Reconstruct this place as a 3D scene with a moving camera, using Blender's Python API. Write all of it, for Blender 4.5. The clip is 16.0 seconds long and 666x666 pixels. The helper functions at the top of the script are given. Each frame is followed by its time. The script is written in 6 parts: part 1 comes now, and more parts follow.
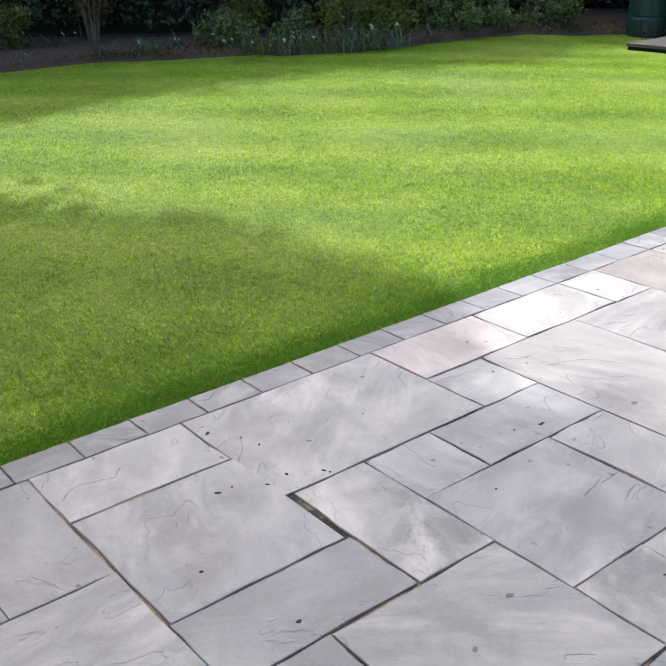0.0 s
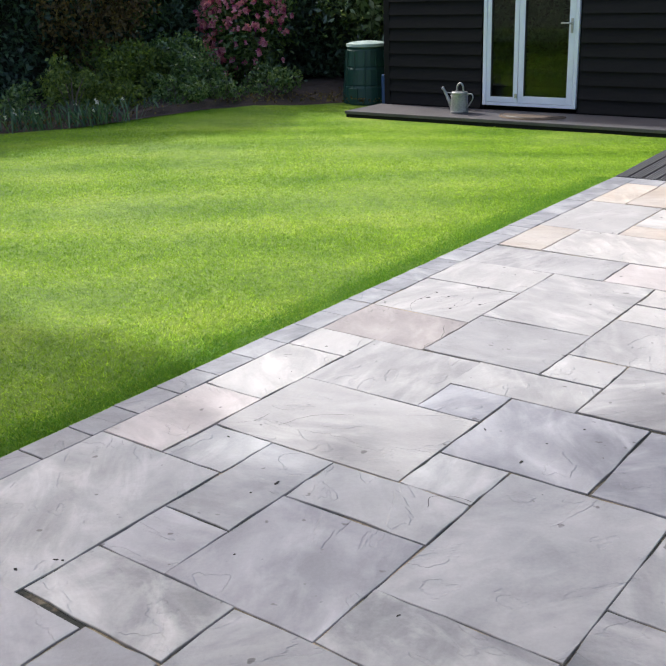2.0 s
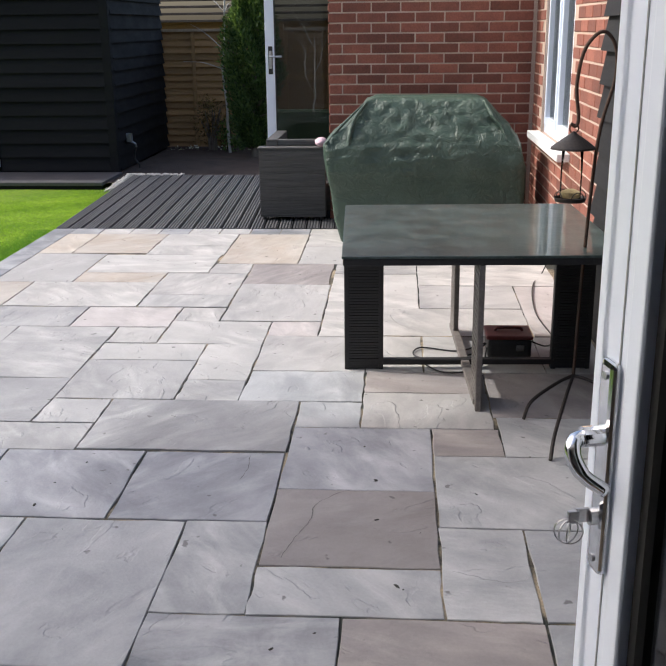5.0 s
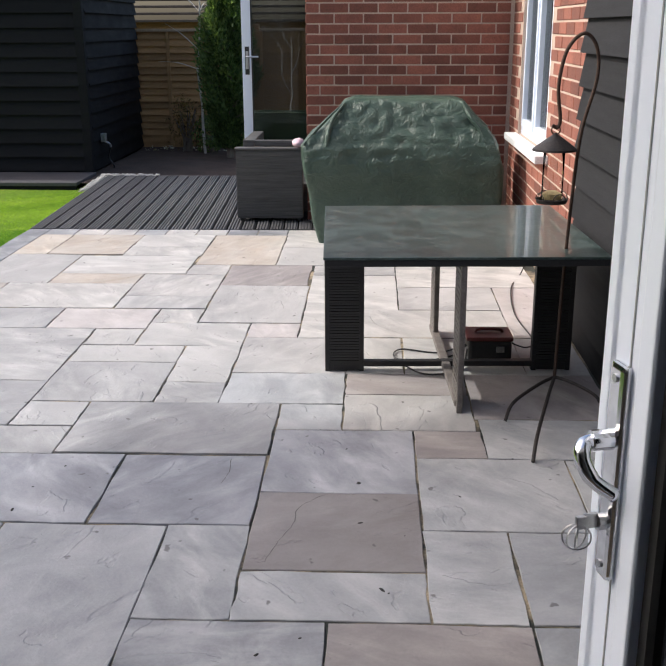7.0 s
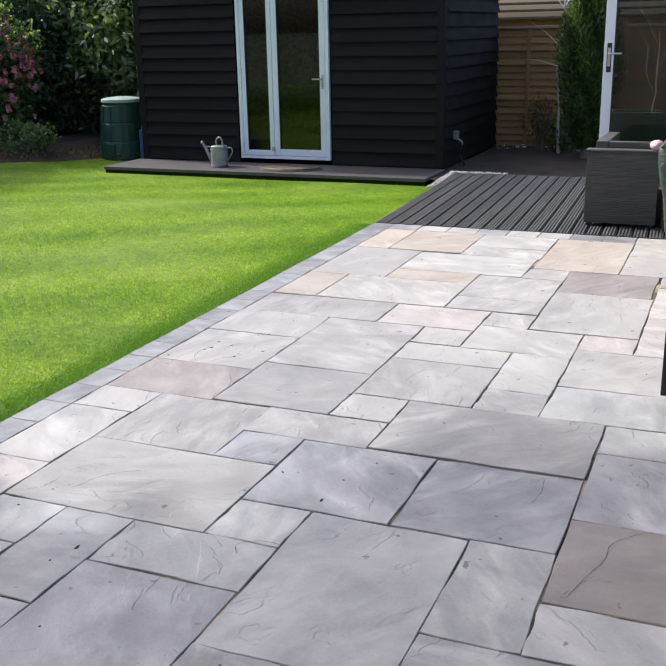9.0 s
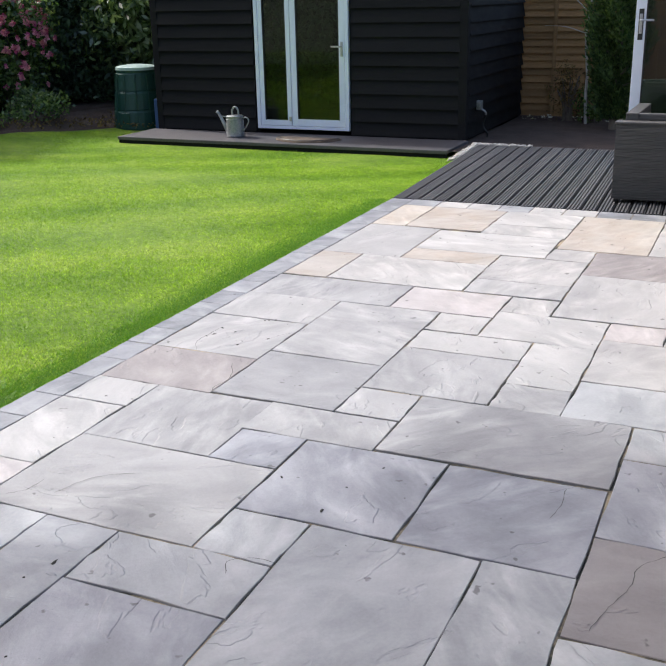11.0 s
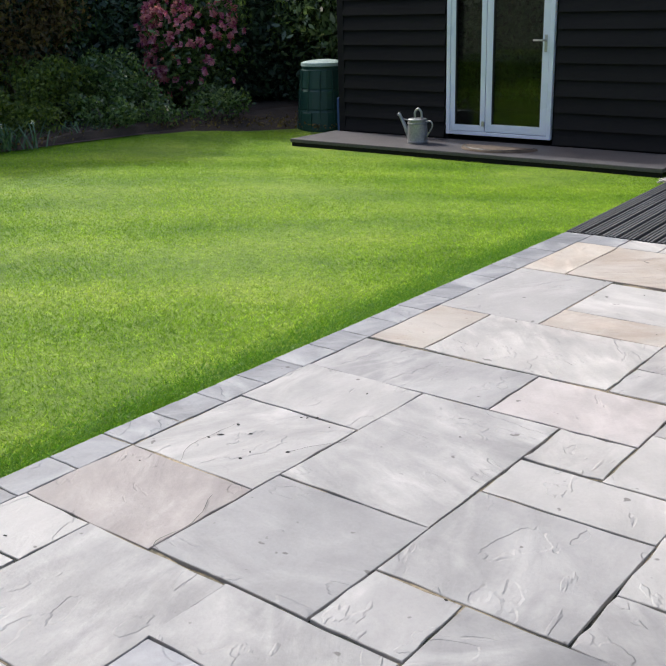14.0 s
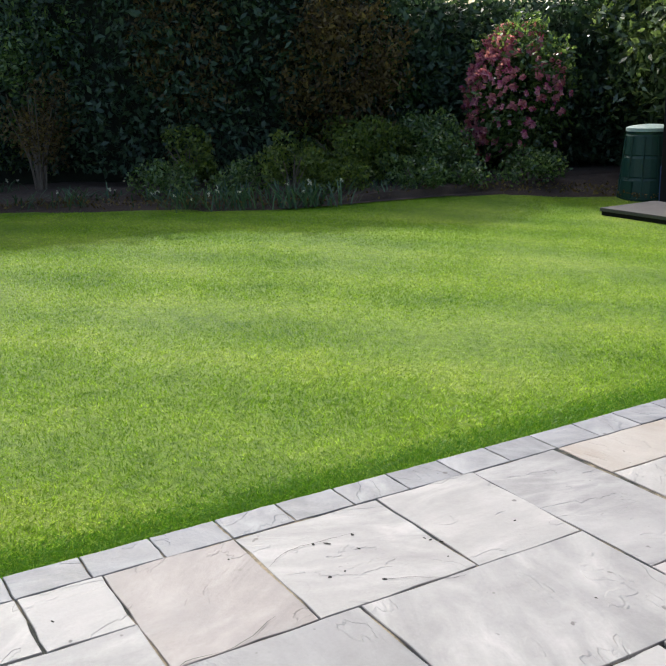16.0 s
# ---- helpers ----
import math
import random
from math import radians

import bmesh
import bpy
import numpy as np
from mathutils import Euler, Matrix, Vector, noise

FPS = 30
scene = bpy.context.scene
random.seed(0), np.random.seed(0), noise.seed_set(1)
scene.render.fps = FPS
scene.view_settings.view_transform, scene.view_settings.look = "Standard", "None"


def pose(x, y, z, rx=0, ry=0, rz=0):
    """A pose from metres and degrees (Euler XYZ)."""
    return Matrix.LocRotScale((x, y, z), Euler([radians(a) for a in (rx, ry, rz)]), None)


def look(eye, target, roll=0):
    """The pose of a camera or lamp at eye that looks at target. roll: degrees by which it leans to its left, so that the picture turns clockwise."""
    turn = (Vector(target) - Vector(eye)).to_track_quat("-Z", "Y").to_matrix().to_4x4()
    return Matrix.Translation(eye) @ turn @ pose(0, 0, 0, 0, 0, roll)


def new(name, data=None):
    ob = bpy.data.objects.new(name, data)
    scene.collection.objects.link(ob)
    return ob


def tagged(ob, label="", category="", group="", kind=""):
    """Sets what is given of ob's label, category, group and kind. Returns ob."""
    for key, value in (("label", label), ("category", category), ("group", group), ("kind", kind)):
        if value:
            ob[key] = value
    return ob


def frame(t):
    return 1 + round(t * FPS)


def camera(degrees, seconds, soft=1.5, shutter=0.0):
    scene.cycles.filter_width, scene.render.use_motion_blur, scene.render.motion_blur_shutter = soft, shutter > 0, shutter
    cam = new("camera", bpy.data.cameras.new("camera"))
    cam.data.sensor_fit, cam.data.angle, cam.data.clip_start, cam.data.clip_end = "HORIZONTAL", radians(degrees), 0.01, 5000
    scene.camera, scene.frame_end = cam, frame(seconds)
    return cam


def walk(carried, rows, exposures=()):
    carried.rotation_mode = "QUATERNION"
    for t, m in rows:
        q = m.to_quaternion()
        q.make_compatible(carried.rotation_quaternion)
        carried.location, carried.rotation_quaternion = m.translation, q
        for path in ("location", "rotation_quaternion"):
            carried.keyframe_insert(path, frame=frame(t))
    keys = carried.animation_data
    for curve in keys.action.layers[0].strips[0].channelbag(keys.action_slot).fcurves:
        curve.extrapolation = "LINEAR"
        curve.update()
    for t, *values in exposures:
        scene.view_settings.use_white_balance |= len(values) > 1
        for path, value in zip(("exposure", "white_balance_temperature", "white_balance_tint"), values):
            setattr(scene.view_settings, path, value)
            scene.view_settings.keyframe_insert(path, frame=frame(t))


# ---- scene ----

# camera and walk
cam = camera(37.7, 16.0, soft=1.5)
PATH = [
    (0, (0.401, -3.368, 1.6), (-1.06, -2.255, 0.809), -2.3),
    (0.5, (0.376, -3.369, 1.601), (-1.163, -2.332, 0.856), -2.2),
    (1, (0.406, -3.325, 1.605), (-1.035, -2.134, 0.895), -1.7),
    (1.5, (0.449, -3.306, 1.602), (-0.849, -1.949, 0.915), -1.9),
    (2, (0.489, -3.293, 1.603), (-0.655, -1.8, 0.922), -2.0),
    (2.5, (0.511, -3.288, 1.607), (-0.443, -1.667, 0.926), -1.5),
    (3, (0.504, -3.335, 1.618), (-0.157, -1.571, 0.947), -0.8),
    (3.5, (0.446, -3.421, 1.609), (0.028, -1.58, 0.948), -0.8),
    (4, (0.42, -3.511, 1.609), (0.13, -1.644, 0.955), -0.7),
    (4.5, (0.425, -3.545, 1.616), (0.252, -1.651, 0.997), -0.4),
    (4.7, (0.438, -3.549, 1.615), (0.288, -1.647, 1.015), -0.6),
    (7, (0.401, -3.524, 1.606), (0.323, -1.616, 1.01), -0.2),
    (7.5, (0.406, -3.511, 1.602), (0.254, -1.611, 0.997), -0.3),
    (8, (0.401, -3.476, 1.603), (0.054, -1.603, 0.994), -0.6),
    (8.5, (0.402, -3.417, 1.598), (-0.18, -1.599, 1.004), -1.0),
    (9, (0.43, -3.371, 1.601), (-0.316, -1.613, 1.009), -1.2),
    (9.2, (0.441, -3.354, 1.599), (-0.354, -1.617, 1.006), -1.2),
    (11.3, (0.367, -2.954, 1.599), (-0.406, -1.233, 0.935), -1.1),
    (11.5, (0.366, -2.866, 1.532), (-0.349, -1.123, 0.859), -0.7),
    (12, (0.302, -2.557, 1.454), (-0.306, -0.779, 0.768), -0.7),
    (12.5, (0.221, -2.215, 1.445), (-0.354, -0.435, 0.738), -2.0),
    (13, (0.264, -1.872, 1.444), (-0.499, -0.166, 0.731), 0.1),
    (13.5, (0.285, -1.589, 1.452), (-0.708, 0.001, 0.754), 0.1),
    (14, (0.219, -1.286, 1.451), (-0.972, 0.187, 0.808), -1.6),
    (14.5, (0.271, -1.046, 1.445), (-1.133, 0.244, 0.843), -1.6),
    (15, (0.369, -0.799, 1.449), (-1.149, 0.363, 0.862), -0.8),
    (15.5, (0.376, -0.586, 1.446), (-1.17, 0.557, 0.895), -1.2),
    (16, (0.383, -0.451, 1.454), (-1.293, 0.511, 0.939), -1.7),

]
walk(cam, [(t, look(eye, target, roll)) for t, eye, target, roll in PATH], exposures=[(0, 1.15, 6350, 10), (3.5, 0.84, 6250, 10), (7, 0.75, 6300, 10), (9, 0.88, 6250, 10), (11.5, 0.9, 6150, 10), (12.5, 0.85, 6100, 10), (14, 0.7, 6250, 9), (16, 0.66, 6300, 8)])

# world and sun
SUN = Vector((-0.97, 0.16, 0.90)).normalized()
world = bpy.data.worlds.new("sky")
scene.world = world
world.use_nodes = True
wn = world.node_tree.nodes
sky = wn.new("ShaderNodeTexSky")
sky.sky_type, sky.sun_disc = "NISHITA", False
sky.sun_elevation = math.asin(SUN.z)
sky.air_density, sky.dust_density, sky.ozone_density = 1.0, 5.0, 0.6
sky.sun_rotation = math.atan2(SUN.x, SUN.y)
wn["Background"].inputs["Strength"].default_value = 0.15
world.node_tree.links.new(sky.outputs[0], wn["Background"].inputs["Color"])
sun_data = bpy.data.lights.new("sun", "SUN")
sun_data.energy, sun_data.angle, sun_data.color = 2.0, radians(0.6), (1.0, 0.965, 0.91)
sun_ob = new("sun", sun_data)
sun_ob.matrix_world = look((0, 0, 30), Vector((0, 0, 30)) - SUN)


# ---------------------------------------------------------------- materials
def ramp(nt, fac, stops):
    r = nt.nodes.new("ShaderNodeValToRGB")
    e = r.color_ramp.elements
    while len(e) < len(stops):
        e.new(0.5)
    for el, (p, c) in zip(e, stops):
        el.position, el.color = p, (*c, 1) if len(c) == 3 else c
    nt.links.new(fac, r.inputs[0])
    return r.outputs[0]


def coords(nt, stretch=(1, 1, 1), per_object=False, turn=False):
    tc = nt.nodes.new("ShaderNodeTexCoord")
    mp = nt.nodes.new("ShaderNodeMapping")
    mp.inputs["Scale"].default_value = stretch
    if turn:
        mp.vector_type = "TEXTURE"
        mp.inputs["Scale"].default_value = tuple(1 / k for k in stretch)
    nt.links.new(tc.outputs["Object"], mp.inputs["Vector"])
    if per_object:
        oi = nt.nodes.new("ShaderNodeObjectInfo")
        mu = nt.nodes.new("ShaderNodeMath")
        mu.operation, mu.inputs[1].default_value = "MULTIPLY", 60.0
        nt.links.new(oi.outputs["Random"], mu.inputs[0])
        nt.links.new(mu.outputs[0], mp.inputs["Location"])
        mr = nt.nodes.new("ShaderNodeMath")
        mr.operation, mr.inputs[1].default_value = "MULTIPLY", 3.1
        nt.links.new(oi.outputs["Random"], mr.inputs[0])
        cx = nt.nodes.new("ShaderNodeCombineXYZ")
        nt.links.new(mr.outputs[0], cx.inputs[2])
        nt.links.new(cx.outputs[0], mp.inputs["Rotation"])
    return mp.outputs[0]


def noise_out(nt, vec, scale, detail=4, rough=0.55, dist=0.0):
    n = nt.nodes.new("ShaderNodeTexNoise")
    n.inputs["Scale"].default_value, n.inputs["Detail"].default_value = scale, detail
    n.inputs["Roughness"].default_value, n.inputs["Distortion"].default_value = rough, dist
    nt.links.new(vec, n.inputs["Vector"])
    return n.outputs["Fac"]


def mixc(nt, fac, a, b, mode="MIX"):
    m = nt.nodes.new("ShaderNodeMix")
    m.data_type, m.blend_type = "RGBA", mode
    for sock, v in ((m.inputs[0], fac), (m.inputs[6], a), (m.inputs[7], b)):
        if isinstance(v, (int, float)):
            sock.default_value = v
        elif isinstance(v, tuple):
            sock.default_value = (*v, 1)
        else:
            nt.links.new(v, sock)
    return m.outputs[2]


def base_mat(name):
    m = bpy.data.materials.new(name)
    m.use_nodes = True
    return m, m.node_tree, m.node_tree.nodes["Principled BSDF"]


def bump(nt, bsdf, height, strength, distance):
    b = nt.nodes.new("ShaderNodeBump")
    b.inputs["Strength"].default_value, b.inputs["Distance"].default_value = strength, distance
    nt.links.new(height, b.inputs["Height"])
    nt.links.new(b.outputs[0], bsdf.inputs["Normal"])


def surface(name, c1, c2, scale=6.0, fine=60.0, rough=0.6, rough2=None, metal=0.0, bmp=0.3, dist=0.004, stretch=(1, 1, 1), spec=0.5, vary=0.0):
    """A surface with a broad stain, a fine grain and a little relief; vary: brightness change from object to object."""
    m, nt, b = base_mat(name)
    v = coords(nt, stretch, True)
    big, small = noise_out(nt, v, scale, 5), noise_out(nt, v, fine, 3, 0.6)
    c = mixc(nt, ramp(nt, big, [(0.3, (0, 0, 0)), (0.7, (1, 1, 1))]), c1, c2)
    c = mixc(nt, 0.35, c, ramp(nt, small, [(0.25, tuple(x * 0.55 for x in c1)), (0.75, tuple(min(1, x * 1.35) for x in c2))]))
    if vary:
        oi = nt.nodes.new("ShaderNodeObjectInfo")
        c = mixc(nt, 1.0, c, ramp(nt, oi.outputs["Random"], [(0, (1 - vary,) * 3), (1, (1, 1, 1))]), "MULTIPLY")
    nt.links.new(c, b.inputs["Base Color"])
    r2 = rough if rough2 is None else rough2
    nt.links.new(ramp(nt, big, [(0.3, (rough,) * 3), (0.7, (r2,) * 3)]), b.inputs["Roughness"])
    b.inputs["Metallic"].default_value = metal
    b.inputs["Specular IOR Level"].default_value = spec
    if bmp:
        bump(nt, b, mixc(nt, 0.5, big, small), bmp, dist)
    return m


def sandstone(name, c1, c2, vein):
    """Riven sandstone: cloudy tone, drawn-out bedding streaks, pale veins and dark pits."""
    m, nt, b = base_mat(name)
    v = coords(nt, (1, 1, 1), True)
    vs = coords(nt, (1, 2.0, 1), True, True)
    cloud = noise_out(nt, v, 3.4, 5, 0.56, 0.5)
    streak = noise_out(nt, vs, 2.8, 6, 0.58, 0.6)
    fine = noise_out(nt, v, 85, 4, 0.65)
    c = mixc(nt, ramp(nt, cloud, [(0.38, (0, 0, 0)), (0.62, (1, 1, 1))]), c1, c2)
    c = mixc(nt, ramp(nt, streak, [(0.50, (0, 0, 0)), (0.74, (0.55, 0.55, 0.55))]), c, vein)
    c = mixc(nt, ramp(nt, streak, [(0.24, (0.3, 0.3, 0.3)), (0.46, (0, 0, 0))]), c, tuple(x * 0.72 for x in c1))
    c = mixc(nt, 0.10, c, ramp(nt, fine, [(0.3, tuple(x * 0.6 for x in c1)), (0.7, tuple(min(1, x * 1.2) for x in c2))]))
    vl = coords(nt, (1, 2.6, 1), True, True)
    drag = noise_out(nt, vl, 3.6, 5, 0.55, 0.7)
    gate2 = ramp(nt, noise_out(nt, v, 1.3, 2), [(0.38, (0.1, 0.1, 0.1)), (0.62, (1, 1, 1))])
    c = mixc(nt, gate2, c, mixc(nt, 1.0, c, ramp(nt, drag, [(0.30, (0.80, 0.805, 0.815)), (0.5, (0.97, 0.97, 0.97)), (0.66, (1.22, 1.215, 1.205))]), "MULTIPLY"))
    pits = noise_out(nt, v, 17, 2, 0.5)
    c = mixc(nt, ramp(nt, pits, [(0.24, (0.7, 0.7, 0.7)), (0.28, (0, 0, 0))]), c, (0.09, 0.085, 0.08))
    # a few hairline cracks along the bedding
    cr = noise_out(nt, vs, 1.9, 3, 0.5, 0.3)
    line = ramp(nt, cr, [(0.0, (0, 0, 0)), (0.492, (0, 0, 0)), (0.5, (1, 1, 1)), (0.508, (0, 0, 0)), (1, (0, 0, 0))])
    gate = ramp(nt, noise_out(nt, v, 1.9, 1), [(0.70, (0, 0, 0)), (0.78, (0.16, 0.16, 0.16))])
    c = mixc(nt, mixc(nt, 1.0, line, gate, "MULTIPLY"), c, (0.12, 0.115, 0.11))
    oi = nt.nodes.new("ShaderNodeObjectInfo")
    c = mixc(nt, 1.0, c, ramp(nt, oi.outputs["Random"], [(0, (0.82, 0.823, 0.835)), (1, (1.08, 1.075, 1.06))]), "MULTIPLY")
    nt.links.new(c, b.inputs["Base Color"])
    nt.links.new(ramp(nt, cloud, [(0.3, (0.5,) * 3), (0.7, (0.68,) * 3)]), b.inputs["Roughness"])
    b.inputs["Specular IOR Level"].default_value = 0.4
    ledge = noise_out(nt, vs, 2.6, 4, 0.52, 0.4)
    steps = ramp(nt, ledge, [(0.0, (0, 0, 0)), (0.36, (0.05,) * 3), (0.375, (0.4,) * 3), (0.62, (0.5,) * 3), (0.635, (0.85,) * 3), (1.0, (1, 1, 1))])
    h = mixc(nt, 0.06, mixc(nt, 0.32, mixc(nt, 0.5, cloud, streak), steps), fine)
    bump(nt, b, h, 0.9, 0.024)
    return m


def joint_mat():
    """Jointing between the flags: black and damp, with stretches of pale sand."""
    m, nt, b = base_mat("joint_sand")
    v = coords(nt)
    run, fine = noise_out(nt, v, 2.6, 5, 0.65), noise_out(nt, v, 90, 4, 0.6)
    c = mixc(nt, ramp(nt, run, [(0.45, (0, 0, 0)), (0.59, (1, 1, 1))]), (0.028, 0.032, 0.026), (0.36, 0.295, 0.20))
    c = mixc(nt, 0.5, c, mixc(nt, 1.0, c, ramp(nt, fine, [(0.3, (0.3, 0.3, 0.3)), (0.7, (1.5, 1.5, 1.5))]), "MULTIPLY"))
    nt.links.new(c, b.inputs["Base Color"])
    b.inputs["Roughness"].default_value = 0.92
    bump(nt, b, fine, 0.8, 0.006)
    return m


def upvc_mat():
    """Clean, faintly bluish white plastic with a slight unevenness of gloss."""
    m, nt, b = base_mat("white_upvc")
    big = noise_out(nt, coords(nt), 2.0, 4, 0.6)
    nt.links.new(ramp(nt, big, [(0.3, (0.73, 0.79, 0.90)), (0.7, (0.76, 0.82, 0.93))]), b.inputs["Base Color"])
    nt.links.new(ramp(nt, big, [(0.3, (0.26,) * 3), (0.7, (0.36,) * 3)]), b.inputs["Roughness"])
    return m


def foliage(name, dark, light, trans=0.35, gloss=0.45, shine=0.25):
    """Leaves: a tone of its own for each leaf, some light through the blade."""
    m, nt, b = base_mat(name)
    g = nt.nodes.new("ShaderNodeNewGeometry")
    c = ramp(nt, g.outputs["Random Per Island"], [(0.0, dark), (0.6, tuple((x + y) / 2 for x, y in zip(dark, light))), (1.0, light)])
    nt.links.new(c, b.inputs["Base Color"])
    b.inputs["Roughness"].default_value, b.inputs["Specular IOR Level"].default_value = gloss, shine
    t = nt.nodes.new("ShaderNodeBsdfTranslucent")
    nt.links.new(mixc(nt, 1.0, c, (1.25, 1.25, 0.6), "MULTIPLY"), t.inputs[0])
    mx = nt.nodes.new("ShaderNodeMixShader")
    mx.inputs[0].default_value = trans
    nt.links.new(b.outputs[0], mx.inputs[1])
    nt.links.new(t.outputs[0], mx.inputs[2])
    nt.links.new(mx.outputs[0], nt.nodes["Material Output"].inputs[0])
    return m


def lawn_mat(name, trans, scale_c):
    """Grass: mown bands, dry patches and a tone of its own for each blade."""
    m, nt, b = base_mat(name)
    v = coords(nt)
    g = nt.nodes.new("ShaderNodeNewGeometry")
    sep = nt.nodes.new("ShaderNodeVectorMath")
    sep.operation = "DOT_PRODUCT"
    sep.inputs[1].default_value = MOW
    nt.links.new(v, sep.inputs[0])
    w = nt.nodes.new("ShaderNodeMath")
    w.operation, w.inputs[1].default_value = "MULTIPLY", math.pi * 2 / 1.05
    nt.links.new(sep.outputs["Value"], w.inputs[0])
    s = nt.nodes.new("ShaderNodeMath")
    s.operation = "SINE"
    nt.links.new(w.outputs[0], s.inputs[0])
    big, mid = noise_out(nt, v, 0.8, 4), noise_out(nt, v, 6.0, 6, 0.72)
    clump = noise_out(nt, v, 34, 3, 0.7)
    band = nt.nodes.new("ShaderNodeMath")
    band.operation, band.inputs[1].default_value, band.inputs[2].default_value = "MULTIPLY_ADD", 0.06, -0.02
    nt.links.new(s.outputs[0], band.inputs[0])
    ad = nt.nodes.new("ShaderNodeMath")
    ad.operation = "ADD"
    nt.links.new(band.outputs[0], ad.inputs[0])
    nt.links.new(mixc(nt, 0.5, big, mid), ad.inputs[1])
    k = scale_c
    c = ramp(nt, ad.outputs[0], [(0.30, (0.088 * k, 0.172 * k, 0.013 * k)), (0.5, (0.156 * k, 0.252 * k, 0.022 * k)), (0.72, (0.255 * k, 0.33 * k, 0.052 * k))])
    c = mixc(nt, 1.0, c, ramp(nt, clump, [(0.36, (0.72, 0.77, 0.70)), (0.52, (1.0, 1.0, 1.0)), (0.66, (1.26, 1.24, 1.15))]), "MULTIPLY")
    c = mixc(nt, 1.0, c, ramp(nt, g.outputs["Random Per Island"], [(0, (0.60, 0.66, 0.55)), (0.8, (1.12, 1.08, 1.0)), (1, (1.75, 1.55, 1.45))]), "MULTIPLY")
    nt.links.new(c, b.inputs["Base Color"])
    b.inputs["Roughness"].default_value, b.inputs["Specular IOR Level"].default_value = 0.55, 0.25
    if trans:
        t = nt.nodes.new("ShaderNodeBsdfTranslucent")
        nt.links.new(c, t.inputs[0])
        mx = nt.nodes.new("ShaderNodeMixShader")
        mx.inputs[0].default_value = trans
        nt.links.new(b.outputs[0], mx.inputs[1])
        nt.links.new(t.outputs[0], mx.inputs[2])
        nt.links.new(mx.outputs[0], nt.nodes["Material Output"].inputs[0])
    else:
        bump(nt, b, noise_out(nt, v, 140, 3, 0.7), 0.8, 0.02)
    return m


def pane_glass(name, tint, ior=1.5):
    m, nt, b = base_mat(name)
    tr, gl, fr, mx = (nt.nodes.new(k) for k in ("ShaderNodeBsdfTransparent", "ShaderNodeBsdfGlossy", "ShaderNodeFresnel", "ShaderNodeMixShader"))
    tr.inputs[0].default_value = (*tint, 1)
    gl.inputs["Roughness"].default_value = 0.01
    fr.inputs[0].default_value = ior
    nt.links.new(fr.outputs[0], mx.inputs[0])
    nt.links.new(tr.outputs[0], mx.inputs[1])
    nt.links.new(gl.outputs[0], mx.inputs[2])
    nt.links.new(mx.outputs[0], nt.nodes["Material Output"].inputs[0])
    return m


MOW = (0.62, -0.78, 0.0)
M_GREY = sandstone("sandstone_grey", (0.305, 0.313, 0.322), (0.43, 0.438, 0.447), (0.60, 0.60, 0.595))
M_BLUE = sandstone("sandstone_blue_grey", (0.26, 0.265, 0.288), (0.37, 0.376, 0.40), (0.54, 0.545, 0.565))
M_BUFF = sandstone("sandstone_buff", (0.365, 0.355, 0.345), (0.46, 0.45, 0.437), (0.60, 0.585, 0.56))
M_STREAK = sandstone("sandstone_streaked", (0.215, 0.222, 0.235), (0.45, 0.455, 0.462), (0.70, 0.70, 0.69))
M_WARM = sandstone("sandstone_warm_grey", (0.285, 0.283, 0.284), (0.375, 0.372, 0.372), (0.51, 0.505, 0.495))
M_TAN = sandstone("sandstone_brown", (0.262, 0.238, 0.232), (0.335, 0.308, 0.30), (0.43, 0.405, 0.395))
M_WHITE = sandstone("sandstone_pale", (0.36, 0.355, 0.348), (0.43, 0.422, 0.414), (0.52, 0.512, 0.505))
M_RUST = sandstone("sandstone_orange", (0.42, 0.36, 0.30), (0.49, 0.455, 0.41), (0.60, 0.57, 0.52))
M_PINK = sandstone("sandstone_pink", (0.37, 0.345, 0.335), (0.47, 0.44, 0.435), (0.58, 0.56, 0.555))
M_EDGE = sandstone("edging_stone", (0.205, 0.213, 0.228), (0.33, 0.336, 0.352), (0.46, 0.46, 0.47))
M_JOINT = joint_mat()
M_SOIL = surface("soil", (0.045, 0.03, 0.024), (0.11, 0.075, 0.056), 4, 70, 0.95, bmp=1.0, dist=0.03)
M_GROUND = surface("far_ground", (0.05, 0.075, 0.03), (0.09, 0.11, 0.05), 1, 20, 0.95, bmp=0.5, dist=0.03)
M_TURF = lawn_mat("turf", 0, 1.18)
M_BLADE = lawn_mat("grass_blades", 0.45, 2.05)
M_EDGEBLADE = foliage("edge_grass_blades", (0.075, 0.20, 0.014), (0.20, 0.40, 0.04), 0.45)
M_BLACKWOOD = surface("black_stained_board", (0.004, 0.004, 0.005), (0.0085, 0.0085, 0.0105), 3, 45, 0.65, 0.8, bmp=0.5, dist=0.003, stretch=(0.35, 1, 3), vary=0.35, spec=0.25)
M_CLAD = surface("weathered_black_board", (0.009, 0.009, 0.0105), (0.020, 0.020, 0.022), 4, 60, 0.65, 0.8, bmp=0.6, dist=0.003, stretch=(1, 0.3, 3), vary=0.3, spec=0.3)
M_STEP = surface("grey_stained_step", (0.065, 0.06, 0.064), (0.10, 0.092, 0.097), 5, 60, 0.6, bmp=0.3)
M_DECK = surface("dark_deck_board", (0.050, 0.050, 0.054), (0.125, 0.124, 0.130), 5, 70, 0.65, 0.8, bmp=0.5, stretch=(3, 0.4, 1), vary=0.35)
M_UPVC = upvc_mat()
